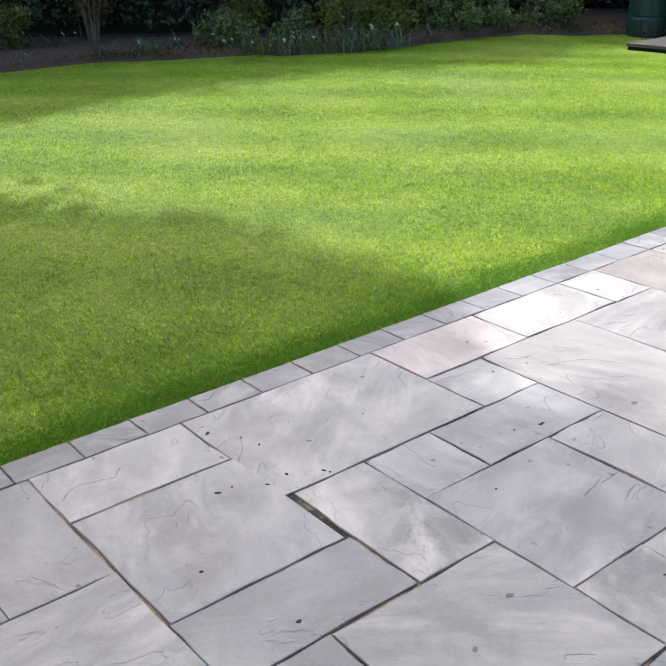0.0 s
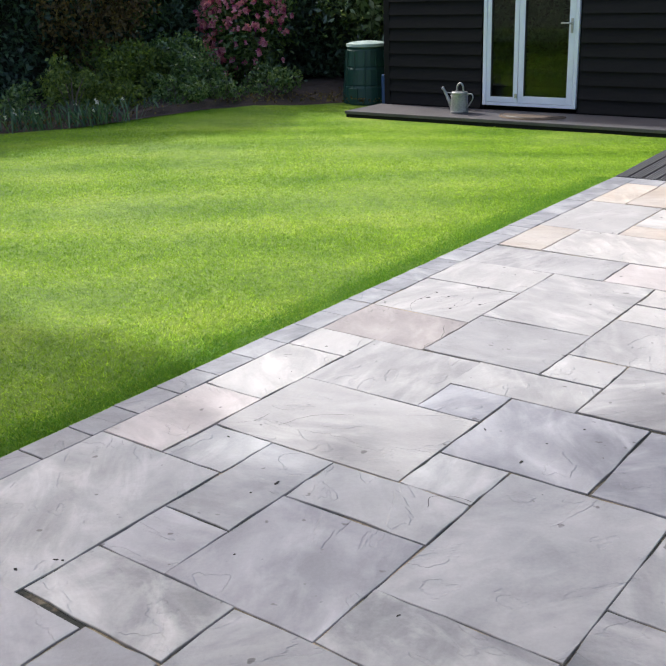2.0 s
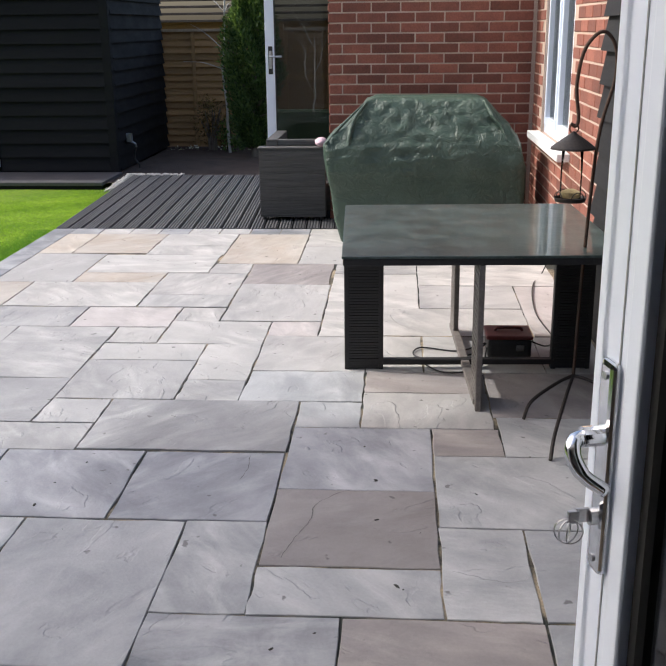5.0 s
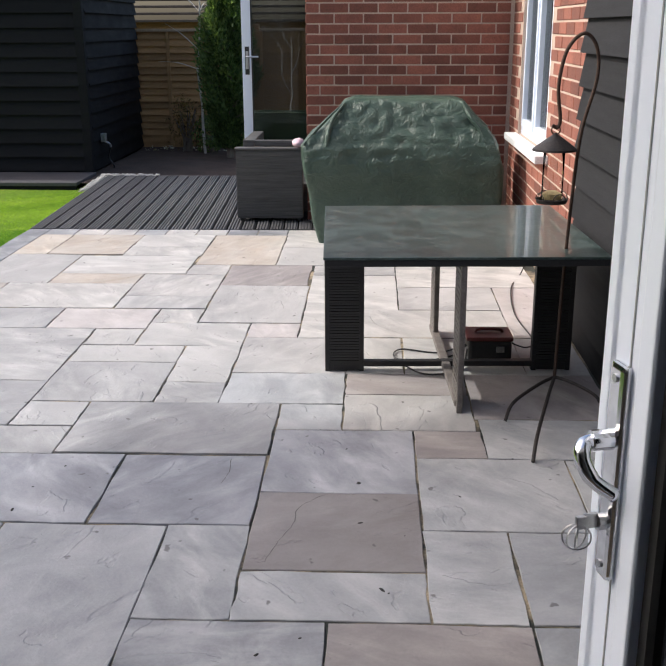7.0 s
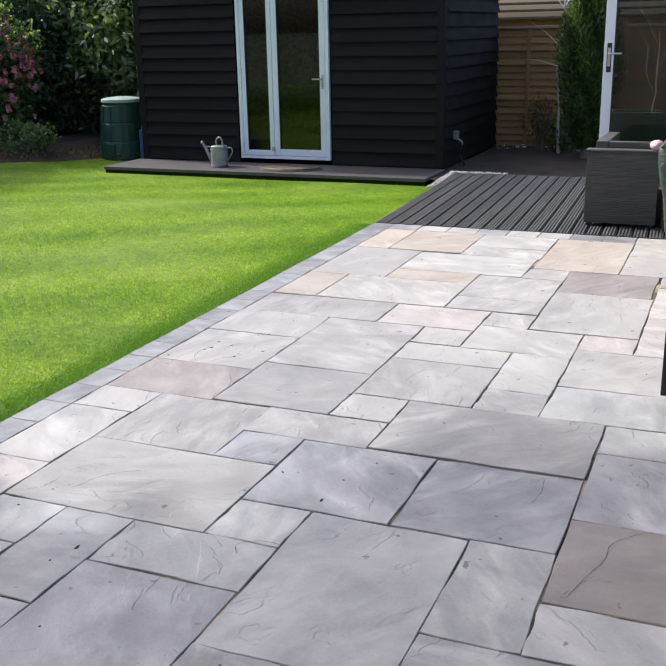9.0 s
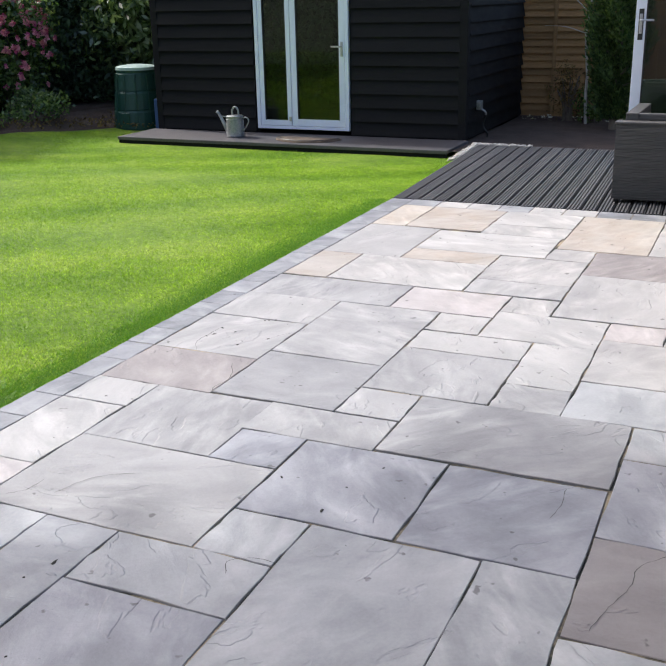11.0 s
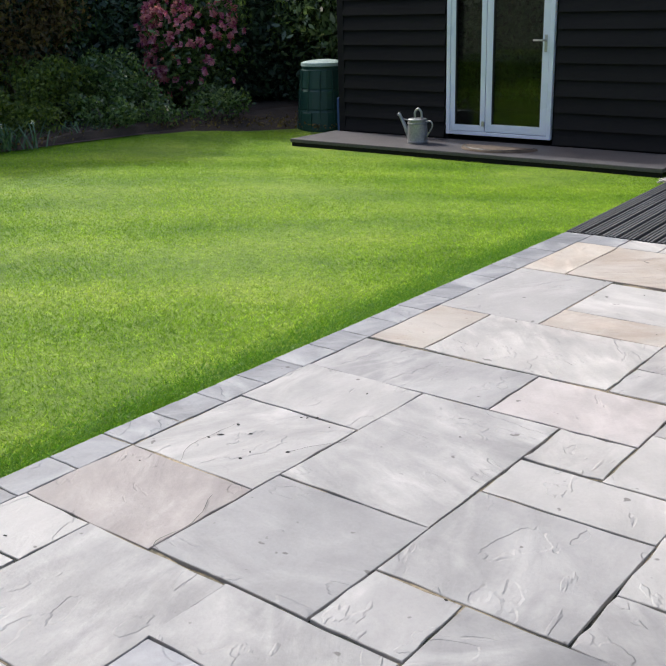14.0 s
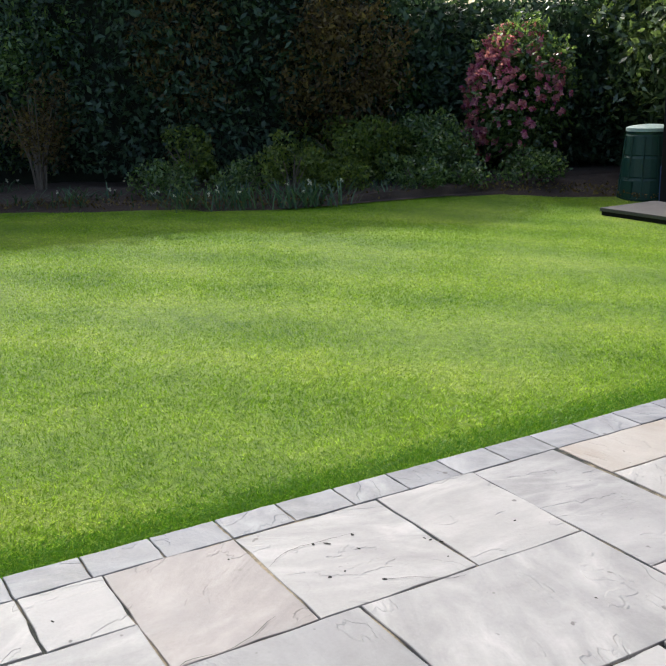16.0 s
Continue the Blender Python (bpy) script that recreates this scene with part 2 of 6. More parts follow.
M_SILL = surface("white_painted_sill", (0.76, 0.76, 0.75), (0.82, 0.82, 0.81), 4, 70, 0.45, bmp=0.1)
M_GASKET = surface("black_rubber", (0.012, 0.012, 0.013), (0.02, 0.02, 0.02), 5, 60, 0.6, bmp=0.1)
M_CHROME = surface("polished_chrome", (0.70, 0.71, 0.73), (0.76, 0.77, 0.79), 4, 60, 0.08, 0.14, metal=1.0, bmp=0.02)
M_STEEL = surface("brushed_steel", (0.42, 0.42, 0.43), (0.55, 0.55, 0.56), 4, 90, 0.28, 0.4, metal=1.0, bmp=0.1)
M_ZINC = surface("galvanised_zinc", (0.27, 0.28, 0.29), (0.40, 0.41, 0.42), 14, 60, 0.42, 0.55, metal=0.75, bmp=0.1)
M_BRICK = surface("red_brick", (0.20, 0.070, 0.047), (0.36, 0.13, 0.088), 7, 80, 0.8, 0.9, bmp=0.6, dist=0.004, vary=0.5)
M_MORTAR = surface("mortar", (0.42, 0.315, 0.25), (0.52, 0.41, 0.33), 6, 120, 0.9, bmp=0.6, dist=0.003)
M_RENDER = surface("house_plaster", (0.45, 0.42, 0.39), (0.55, 0.52, 0.48), 1.5, 40, 0.9, bmp=0.3)
M_ROOM = surface("room_paint", (0.35, 0.34, 0.32), (0.42, 0.41, 0.39), 1.5, 40, 0.8, bmp=0.1)
M_FENCE = surface("fence_board", (0.36, 0.19, 0.07), (0.48, 0.28, 0.12), 5, 60, 0.75, 0.85, bmp=0.6, stretch=(0.4, 1, 4), vary=0.35)
M_WICKER = surface("dark_wicker", (0.035, 0.034, 0.034), (0.15, 0.143, 0.138), 9, 60, 0.5, 0.6, bmp=0.5, stretch=(0.4, 0.4, 9), vary=0.3)
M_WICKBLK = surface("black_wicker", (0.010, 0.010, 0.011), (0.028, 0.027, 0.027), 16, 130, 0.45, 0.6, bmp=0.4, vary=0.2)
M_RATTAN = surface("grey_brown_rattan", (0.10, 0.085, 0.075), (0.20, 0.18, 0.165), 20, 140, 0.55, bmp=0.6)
M_METALBLK = surface("black_iron", (0.016, 0.014, 0.013), (0.05, 0.04, 0.035), 18, 90, 0.5, 0.7, metal=0.3, bmp=0.3)
M_RUSTIRON = surface("rusty_iron", (0.035, 0.022, 0.017), (0.10, 0.055, 0.035), 18, 90, 0.6, 0.8, metal=0.3, bmp=0.4)
M_GREENP = surface("green_plastic", (0.006, 0.038, 0.030), (0.012, 0.058, 0.045), 3, 60, 0.4, 0.52, bmp=0.15)
# lid colour raised to stand for the sunlight falling on it
M_SUNLID = surface("pale_sunlit_lid_plastic", (0.30, 0.40, 0.37), (0.44, 0.54, 0.51), 8, 60, 0.45, bmp=0.2)
M_BLUEP = surface("blue_plastic", (0.02, 0.05, 0.16), (0.035, 0.08, 0.22), 6, 60, 0.45, bmp=0.2)
M_WOOD = surface("pale_wood", (0.30, 0.22, 0.14), (0.42, 0.32, 0.22), 8, 60, 0.7, bmp=0.4, stretch=(1, 1, 0.2))
M_COIR = surface("coir_mat", (0.08, 0.06, 0.045), (0.15, 0.11, 0.08), 6, 150, 0.95, bmp=0.9, dist=0.006)
M_BARK = surface("bark", (0.10, 0.075, 0.055), (0.22, 0.18, 0.14), 12, 60, 0.9, bmp=0.9, dist=0.01, stretch=(1, 1, 0.3))
M_PALEBARK = surface("pale_bark", (0.42, 0.38, 0.32), (0.62, 0.58, 0.52), 14, 60, 0.8, bmp=0.4, stretch=(1, 1, 3))
M_TERRA = surface("terracotta", (0.17, 0.05, 0.018), (0.23, 0.075, 0.03), 5, 80, 0.6, bmp=0.3)
M_REDP = surface("dark_red_plastic", (0.07, 0.012, 0.011), (0.12, 0.020, 0.017), 8, 60, 0.4, bmp=0.1)
M_BLACKP = surface("black_plastic", (0.012, 0.012, 0.012), (0.025, 0.025, 0.025), 8, 60, 0.45, bmp=0.1)
M_PINKC = surface("pink_cushion_fabric", (0.60, 0.40, 0.46), (0.72, 0.54, 0.60), 20, 150, 0.9, bmp=0.4)
M_TILE = surface("roof_tile", (0.075, 0.058, 0.044), (0.15, 0.118, 0.092), 5, 40, 0.85, bmp=0.7, dist=0.01, vary=0.4)
M_GRAVEL = surface("pale_gravel", (0.34, 0.33, 0.31), (0.55, 0.53, 0.50), 30, 120, 0.9, bmp=0.3)
M_SEED = surface("bird_seed", (0.30, 0.22, 0.11), (0.5, 0.4, 0.22), 60, 200, 0.9, bmp=0.8)
M_TROUGH = surface("green_painted_trough", (0.08, 0.125, 0.07), (0.12, 0.175, 0.10), 5, 60, 0.6, bmp=0.2)
# near-black that stands for the shade deep in the hedge
M_HEDGESHADE = surface("hedge_inside", (0.010, 0.014, 0.008), (0.02, 0.026, 0.014), 3, 30, 1.0, bmp=0.6, dist=0.05)
# far door's pane, darkened to stand for shade on the fence behind
M_SHADEGLASS = pane_glass("shade_darkened_glass", (0.52, 0.54, 0.54), 1.45)
M_GLASS = pane_glass("window_glass", (0.55, 0.60, 0.56), 1.55)
M_CLEAR = pane_glass("clear_glass", (0.96, 0.97, 0.96), 1.15)
L_CONIFER = foliage("conifer_leaf", (0.024, 0.054, 0.033), (0.11, 0.18, 0.105), 0.3, 0.4, 0.5)
L_DARK = foliage("evergreen_leaf", (0.036, 0.08, 0.03), (0.27, 0.39, 0.16), 0.5, 0.24, 0.9)
L_BROWN = foliage("copper_leaf", (0.06, 0.042, 0.024), (0.26, 0.195, 0.09), 0.5)
L_BRIGHT = foliage("light_leaf", (0.05, 0.095, 0.025), (0.26, 0.33, 0.075), 0.45, 0.4, 0.5)
L_GLOSSY = foliage("laurel_leaf", (0.05, 0.09, 0.035), (0.30, 0.40, 0.20), 0.4, 0.16, 1.0)
L_YUCCA = foliage("strap_leaf", (0.045, 0.10, 0.06), (0.13, 0.22, 0.13), 0.3)
L_TREE = foliage("tree_leaf", (0.04, 0.075, 0.02), (0.10, 0.14, 0.04), 0.4)
P_PINK = foliage("pink_petal", (0.48, 0.10, 0.26), (0.92, 0.50, 0.64), 0.4, 0.6, 0.2)
P_WHITE = foliage("white_petal", (0.6, 0.6, 0.55), (0.85, 0.85, 0.8), 0.4, 0.6, 0.2)


def cover_mat():
    """Green cover cloth: creased, with paler patches that follow the crease noise."""
    m, nt, b = base_mat("green_cover_cloth")
    v = coords(nt)
    big, mid, fine = noise_out(nt, v, 3, 5), noise_out(nt, v, 11, 5, 0.6, 1.4), noise_out(nt, v, 90, 3)
    c = mixc(nt, ramp(nt, big, [(0.35, (0, 0, 0)), (0.7, (1, 1, 1))]), (0.029, 0.058, 0.041), (0.060, 0.098, 0.072))
    c = mixc(nt, ramp(nt, mid, [(0.55, (0, 0, 0)), (0.8, (0.5, 0.5, 0.5))]), c, (0.10, 0.14, 0.115))
    nt.links.new(c, b.inputs["Base Color"])
    nt.links.new(ramp(nt, mid, [(0.3, (0.34,) * 3), (0.7, (0.5,) * 3)]), b.inputs["Roughness"])
    bump(nt, b, mixc(nt, 0.12, mid, fine), 0.6, 0.05)
    return m


def table_glass_mat():
    """Dark glass table top under a film of dust and dried rain marks."""
    m, nt, b = base_mat("dusty_dark_glass")
    v = coords(nt)
    big, mid, fine = noise_out(nt, v, 2.2, 4, 0.55), noise_out(nt, v, 9, 6, 0.7, 0.6), noise_out(nt, v, 60, 4, 0.7)
    vo = nt.nodes.new("ShaderNodeTexVoronoi")
    vo.inputs["Scale"].default_value = 5
    nt.links.new(v, vo.inputs["Vector"])
    ring = ramp(nt, vo.outputs["Distance"], [(0.0, (0, 0, 0)), (0.20, (0, 0, 0)), (0.23, (0.35, 0.35, 0.35)), (0.26, (0, 0, 0)), (1, (0, 0, 0))])
    film = mixc(nt, 0.6, ramp(nt, big, [(0.36, (0.05,) * 3), (0.64, (0.8,) * 3)]), ramp(nt, mid, [(0.42, (0.0,) * 3), (0.62, (1.0,) * 3)]))
    dust = mixc(nt, 0.25, mixc(nt, 0.35, film, ramp(nt, fine, [(0.4, (0, 0, 0)), (0.72, (1, 1, 1))])), ring, "ADD")
    nt.links.new(mixc(nt, dust, (0.020, 0.036, 0.031), (0.105, 0.140, 0.128)), b.inputs["Base Color"])
    nt.links.new(ramp(nt, dust, [(0.1, (0.35,) * 3), (0.8, (0.6,) * 3)]), b.inputs["Roughness"])
    b.inputs["Specular IOR Level"].default_value = 0.3
    b.inputs["Coat Weight"].default_value, b.inputs["Coat Roughness"].default_value = 0.6, 0.03
    return m


M_COVER, M_TABGLASS = cover_mat(), table_glass_mat()


# ---------------------------------------------------------------- mesh tools
def part(name, bm, material, parent=None, label="", smooth=False):
    me = bpy.data.meshes.new(name)
    bm.to_mesh(me)
    bm.free()
    me.materials.append(material)
    if smooth:
        me.shade_smooth()
    ob = new(name, me)
    ob.parent = parent
    return tagged(ob, label)


def raw(name, verts, faces, material, parent=None, label=""):
    me = bpy.data.meshes.new(name)
    me.from_pydata(verts, [], faces)
    me.materials.append(material)
    ob = new(name, me)
    ob.parent = parent
    return tagged(ob, label)


def share(name, me, parent, loc, rot=(0, 0, 0)):
    ob = new(name, me)
    ob.parent = parent
    ob.location, ob.rotation_euler = loc, rot
    return ob


def empty(name, label, category, group="", kind=""):
    return tagged(new(name), label, category, group, kind)


def box(bm, x0, x1, y0, y1, z0, z1, bevel=0.0, m=None):
    t = bmesh.new()
    bmesh.ops.create_cube(t, size=1)
    for v in t.verts:
        v.co = Vector((x0 + (v.co.x + 0.5) * (x1 - x0), y0 + (v.co.y + 0.5) * (y1 - y0), z0 + (v.co.z + 0.5) * (z1 - z0)))
    if bevel:
        bmesh.ops.bevel(t, geom=t.edges[:], offset=bevel, segments=2, profile=0.6, affect="EDGES")
    if m is not None:
        t.transform(m)
    join(bm, t)
    return bm


def join(bm, t):
    me = bpy.data.meshes.new("tmp")
    t.to_mesh(me)
    t.free()
    bm.from_mesh(me)
    bpy.data.meshes.remove(me)


def boxed(*a, bevel=0.004, m=None):
    return box(bmesh.new(), *a, bevel=bevel, m=m)


def tube(bm, pts, radius, seg=8, cap=True):
    """A round bar along points; radius: one number, or one for each point."""
    pts = [Vector(p) for p in pts]
    rs = radius if isinstance(radius, (list, tuple)) else [radius] * len(pts)
    rings, side = [], None
    for i, p in enumerate(pts):
        d = (pts[min(i + 1, len(pts) - 1)] - pts[max(i - 1, 0)]).normalized()
        if side is None:
            side = d.orthogonal().normalized()
        side = (side - d * side.dot(d)).normalized()
        up = d.cross(side)
        rings.append([bm.verts.new(p + (side * math.cos(a) + up * math.sin(a)) * rs[i]) for a in (2 * math.pi * k / seg for k in range(seg))])
    for a, b in zip(rings, rings[1:]):
        for k in range(seg):
            bm.faces.new((a[k], a[(k + 1) % seg], b[(k + 1) % seg], b[k]))
    if cap:
        bm.faces.new(rings[0][::-1])
        bm.faces.new(rings[-1])
    return bm


def lathe(profile, seg=28, centre=(0, 0, 0), squash=1.0):
    bm, rings, c = bmesh.new(), [], Vector(centre)
    for r, z in profile:
        rings.append([bm.verts.new(c + Vector((r * math.cos(a), r * squash * math.sin(a), z))) for a in (2 * math.pi * k / seg for k in range(seg))])
    for a, b in zip(rings, rings[1:]):
        for k in range(seg):
            bm.faces.new((a[k], a[(k + 1) % seg], b[(k + 1) % seg], b[k]))
    bm.faces.new(rings[0][::-1])
    bm.faces.new(rings[-1])
    return bm


def curve_pts(pts, n=8):
    """Catmull-Rom points through pts."""
    p = [Vector(q) for q in pts]
    p = [p[0] * 2 - p[1]] + p + [p[-1] * 2 - p[-2]]
    out = []
    for a, b, c, d in zip(p, p[1:], p[2:], p[3:]):
        for k in range(n):
            t = k / n
            out.append(0.5 * (2 * b + (c - a) * t + (2 * a - 5 * b + 4 * c - d) * t * t + (3 * b - a - 3 * c + d) * t ** 3))
    return out + [p[-2]]


def leaf_mesh(name, pos, size, wide, material, rng, parent=None, label="", droop=0.0, normals=None):
    """Many pointed leaves, four-cornered and folded a little, in one mesh."""
    n = len(pos)
    d = rng.normal(size=(n, 3))
    if normals is not None:
        d = d * 0.6 + normals
    d[:, 2] -= droop
    d /= np.linalg.norm(d, axis=1)[:, None]
    e = np.cross(d, rng.normal(size=(n, 3)))
    e /= np.linalg.norm(e, axis=1)[:, None]
    f = np.cross(d, e)
    s = (size * rng.uniform(0.6, 1.35, n))[:, None]
    v = np.stack([pos, pos + d * s * 0.45 + e * s * wide + f * s * 0.08, pos + d * s, pos + d * s * 0.45 - e * s * wide + f * s * 0.08], 1).reshape(-1, 3)
    me = bpy.data.meshes.new(name)
    me.vertices.add(4 * n)
    me.vertices.foreach_set("co", v.ravel())
    me.loops.add(4 * n)
    me.loops.foreach_set("vertex_index", np.arange(4 * n, dtype=np.int32))
    me.polygons.add(n)
    me.polygons.foreach_set("loop_start", np.arange(0, 4 * n, 4, dtype=np.int32))
    me.update(calc_edges=True)
    me.materials.append(material)
    ob = new(name, me)
    ob.parent = parent
    return tagged(ob, label)


def lumps(rng, centre, size, count, lump, n):
    """n places gathered in clumps near the skin of an ellipsoid."""
    u = rng.normal(size=(count, 3))
    u /= np.linalg.norm(u, axis=1)[:, None]
    c = np.array(centre) + u * np.array(size) * rng.uniform(0.55, 1.0, (count, 1))
    k = rng.integers(0, count, n)
    o = rng.normal(size=(n, 3))
    o *= (lump * rng.uniform(0.3, 1.0, n) ** 0.5 / np.linalg.norm(o, axis=1))[:, None]
    p = c[k] + o
    return p[p[:, 2] > 0.02]

# ---------------------------------------------------------------- ground, lawn, patio base
U = 0.2825
PATIO_L, PATIO_IN, DECK_Y, DECK_END = -2.46, -2.30, 4.49, 7.62
WALL_Y, WALL_X, CLAD_X, HOUSE_Y = 4.95, 1.555, 1.485, -3.45
SHED_X0, SHED_X1, SHED_Y = -6.70, -2.77, 7.42


def edge_x(y):
    """Outer line of the edging stones, not quite parallel to the slabs."""
    return -2.4475 - 0.0066 * (y + 2.0)


# the far end of the garden (garden room, platform, fence) stands back from the patio and a little lower
FAR = Matrix.Translation((0.4, -3.4, 1.6)) @ Matrix.Scale(1.086, 4) @ Matrix.Translation((-0.4, 3.4, -1.6))


def fall(x, y):
    """How far the lawn falls below the patio towards the garden room."""
    a = np.clip((np.asarray(y) - 4.2) / 3.2, 0, 1)
    b = np.clip((np.asarray(x) + 9.6) / 2.0, 0, 1)
    return 0.125 * a * a * (3 - 2 * a) * b * b * (3 - 2 * b)


def sheet(name, x0, x1, y0, y1, z, material, n=1, uneven=0.0):
    bm = bmesh.new()
    bmesh.ops.create_grid(bm, x_segments=n, y_segments=n, size=0.5)
    for v in bm.verts:
        x, y = x0 + (v.co.x + 0.5) * (x1 - x0), y0 + (v.co.y + 0.5) * (y1 - y0)
        v.co = Vector((x, y, z + uneven * noise.noise(Vector((x, y, 0)) * 0.9)))
    return part(name, bm, material)


tagged(sheet("ground", -900, 900, -900, 900, -0.26, M_GROUND), "rough grassy ground around the garden", "ground", kind="structure")
def joint_bed():
    """The sandy bed between the flags: uneven, washed out in places and brim-full in others."""
    x0, x1, y0, y1 = PATIO_L + 0.01, CLAD_X + 0.06, HOUSE_Y - 0.3, DECK_Y - 0.004
    nx, ny = 200, 400
    xs, ys = np.linspace(x0, x1, nx), np.linspace(y0, y1, ny)
    verts = []
    for y in ys:
        for x in xs:
            n = noise.noise(Vector((x * 1.7, y * 1.7, 3.1))) + 0.5 * noise.noise(Vector((x * 7, y * 7, 1.7)))
            verts.append((x, y, -0.006 + 0.0035 * min(1.0, n * 1.6) if n > -0.15 else -0.007 + 0.025 * max(-0.35, n + 0.15)))
    faces = [(j * nx + i, j * nx + i + 1, (j + 1) * nx + i + 1, (j + 1) * nx + i) for j in range(ny - 1) for i in range(nx - 1)]
    return raw("joint_bed", verts, faces, M_JOINT)


tagged(joint_bed(), "sandy mortar bed in the joints of the patio", "patio bed", kind="structure")
turf = sheet("lawn_turf", -14.5, PATIO_L - 0.005, -9, 8.9, -0.022, M_TURF, 70, 0.008)
for v in turf.data.vertices:
    v.co.z -= float(fall(v.co.x, v.co.y))
    if v.co.x > PATIO_L - 0.05:
        v.co.x = edge_x(v.co.y) - 0.002
tagged(turf, "mown green lawn turf with faint mowing stripes", "lawn", kind="structure")
rng = np.random.default_rng(4)


def bed_edge(x):
    """The lawn's far edge: where the planted border begins."""
    return np.interp(x, [-15, -12.4, -11.6, -11.4, -11.0, -10.4, -9.8, -9.35, -9.25, -8.8, -8.3, -7.6, -7.0], [-1.5, -0.6, 0.2, 1.9, 2.45, 3.2, 3.9, 4.6, 6.6, 7.5, 8.2, 8.6, 8.75])


def grass():
    out = []
    for n, x0, x1, y0, y1, h in ((820000, -14.0, PATIO_L - 0.004, -3.3, 8.75, 0.0145),):
        p = np.stack([x1 - (x1 - x0) * rng.uniform(0, 1, n) ** 1.35, rng.uniform(y0, y1, n)], 1)
        p[:, 0] += edge_x(p[:, 1]) - PATIO_L
        keep = (p[:, 1] < bed_edge(p[:, 0]) + rng.normal(0, 0.06, n)) & ~((p[:, 0] > -7.43) & (p[:, 1] > 7.44))
        p = p[keep]
        m = len(p)
        a = rng.uniform(0, 2 * np.pi, m)
        lean = rng.normal(0, 0.85, (m, 2)) + np.sign(np.sin((p @ np.array(MOW[:2])) * 2 * np.pi / 2.1))[:, None] * np.array([0.14, 0.11])
        hh = h * rng.uniform(0.5, 1.4, m)
        w = 0.0028
        base = np.column_stack([p, -0.024 - fall(p[:, 0], p[:, 1])])
        side = np.column_stack([np.cos(a), np.sin(a), np.zeros(m)]) * w
        tip = base + np.column_stack([lean * hh[:, None], hh])
        out.append(np.stack([base - side, base + side, tip], 1).reshape(-1, 3))
    # longer blades along the edging
    blades("grass", np.concatenate(out), M_BLADE, "short mown green grass of the lawn")
    out, n = [], 60000
    p = np.column_stack([-0.003 - np.abs(rng.normal(0, 0.10, n)), rng.uniform(-3.4, 4.5, n), np.full(n, -0.022)])
    p[:, 0] += edge_x(p[:, 1])
    a = rng.uniform(0, 2 * np.pi, n)
    side = np.column_stack([np.cos(a), np.sin(a), np.zeros(n)]) * 0.003
    p[:, 2] -= fall(p[:, 0], p[:, 1])
    tip = p + np.column_stack([rng.normal(0.002, 0.014, n), rng.normal(0, 0.02, n), rng.uniform(0.007, 0.020, n)])
    out.append(np.stack([p - side, p + side, tip], 1).reshape(-1, 3))
    blades("edge_grass", np.concatenate(out), M_EDGEBLADE, "longer lush green grass along the patio edging")


def blades(name, v, material, label):
    n = len(v) // 3
    me = bpy.data.meshes.new(name)
    me.vertices.add(3 * n)
    me.vertices.foreach_set("co", v.ravel())
    me.loops.add(3 * n)
    me.loops.foreach_set("vertex_index", np.arange(3 * n, dtype=np.int32))
    me.polygons.add(n)
    me.polygons.foreach_set("loop_start", np.arange(0, 3 * n, 3, dtype=np.int32))
    me.update(calc_edges=True)
    me.materials.append(material)
    tagged(new(name, me), label, "grass", kind="stuff")


grass()


def soil_bed():
    """Dark border soil behind the lawn and beside the deck."""
    xs = np.linspace(-18, -6.9, 60)
    bm = bmesh.new()
    rows = []
    for k in range(14):
        rows.append([bm.verts.new((x, bed_edge(x) - 0.05 + k * 0.55, -0.03 + 0.05 * min(k, 2) + 0.05 * noise.noise(Vector((x * 2, k * 1.3, 0))) - 1.2 * float(fall(x, bed_edge(x) + k * 0.55)))) for x in xs])
    for a, b in zip(rows, rows[1:]):
        for i in range(len(xs) - 1):
            bm.faces.new((a[i], a[i + 1], b[i + 1], b[i]))
    tagged(part("soil_border", bm, M_SOIL), "dark bare soil of the planted border", "soil", kind="structure")
    tagged(sheet("soil_strip", -3.25, 3.5, DECK_END - 0.04, 11.5, -0.085, M_SOIL, 40, 0.05), "dark damp soil behind the deck", "soil", kind="structure")


soil_bed()

# ---------------------------------------------------------------- house walls, rooms, shed shell
def wall(name, label, material, *b):
    return tagged(part(name, boxed(*b, bevel=0), material), label, "wall", kind="structure")


wall("wall_house_back_left", "pale plastered house wall beside the open doorway", M_RENDER, -7.0, -1.0, HOUSE_Y - 0.3, HOUSE_Y, -0.05, 2.9)
wall("wall_house_back_right", "pale plastered house wall beside the open doorway", M_RENDER, 1.0, CLAD_X + 0.4, HOUSE_Y - 0.3, HOUSE_Y, -0.05, 2.9)
wall("wall_house_lintel", "pale plastered wall over the open doorway", M_RENDER, -1.0, 1.0, HOUSE_Y - 0.3, HOUSE_Y, 2.15, 2.9)
wall("wall_room_left", "plain painted room wall", M_ROOM, -2.3, -2.2, -7.0, HOUSE_Y - 0.3, -0.05, 2.5)
wall("wall_room_right", "plain painted room wall", M_ROOM, 2.2, 2.3, -7.0, HOUSE_Y - 0.3, -0.05, 2.5)
wall("wall_room_back", "plain painted room wall", M_ROOM, -2.3, 2.3, -7.1, -7.0, -0.05, 2.5)
tagged(part("floor_room", boxed(-2.3, 2.3, -7.0, HOUSE_Y - 0.3, -0.05, 0.01, bevel=0), M_WOOD), "wooden floor of the room indoors", "floor", kind="structure")
tagged(part("ceiling_room", boxed(-2.3, 2.3, -7.1, HOUSE_Y - 0.3, 2.5, 2.6, bevel=0), M_ROOM), "plain white ceiling of the room indoors", "ceiling", kind="structure")
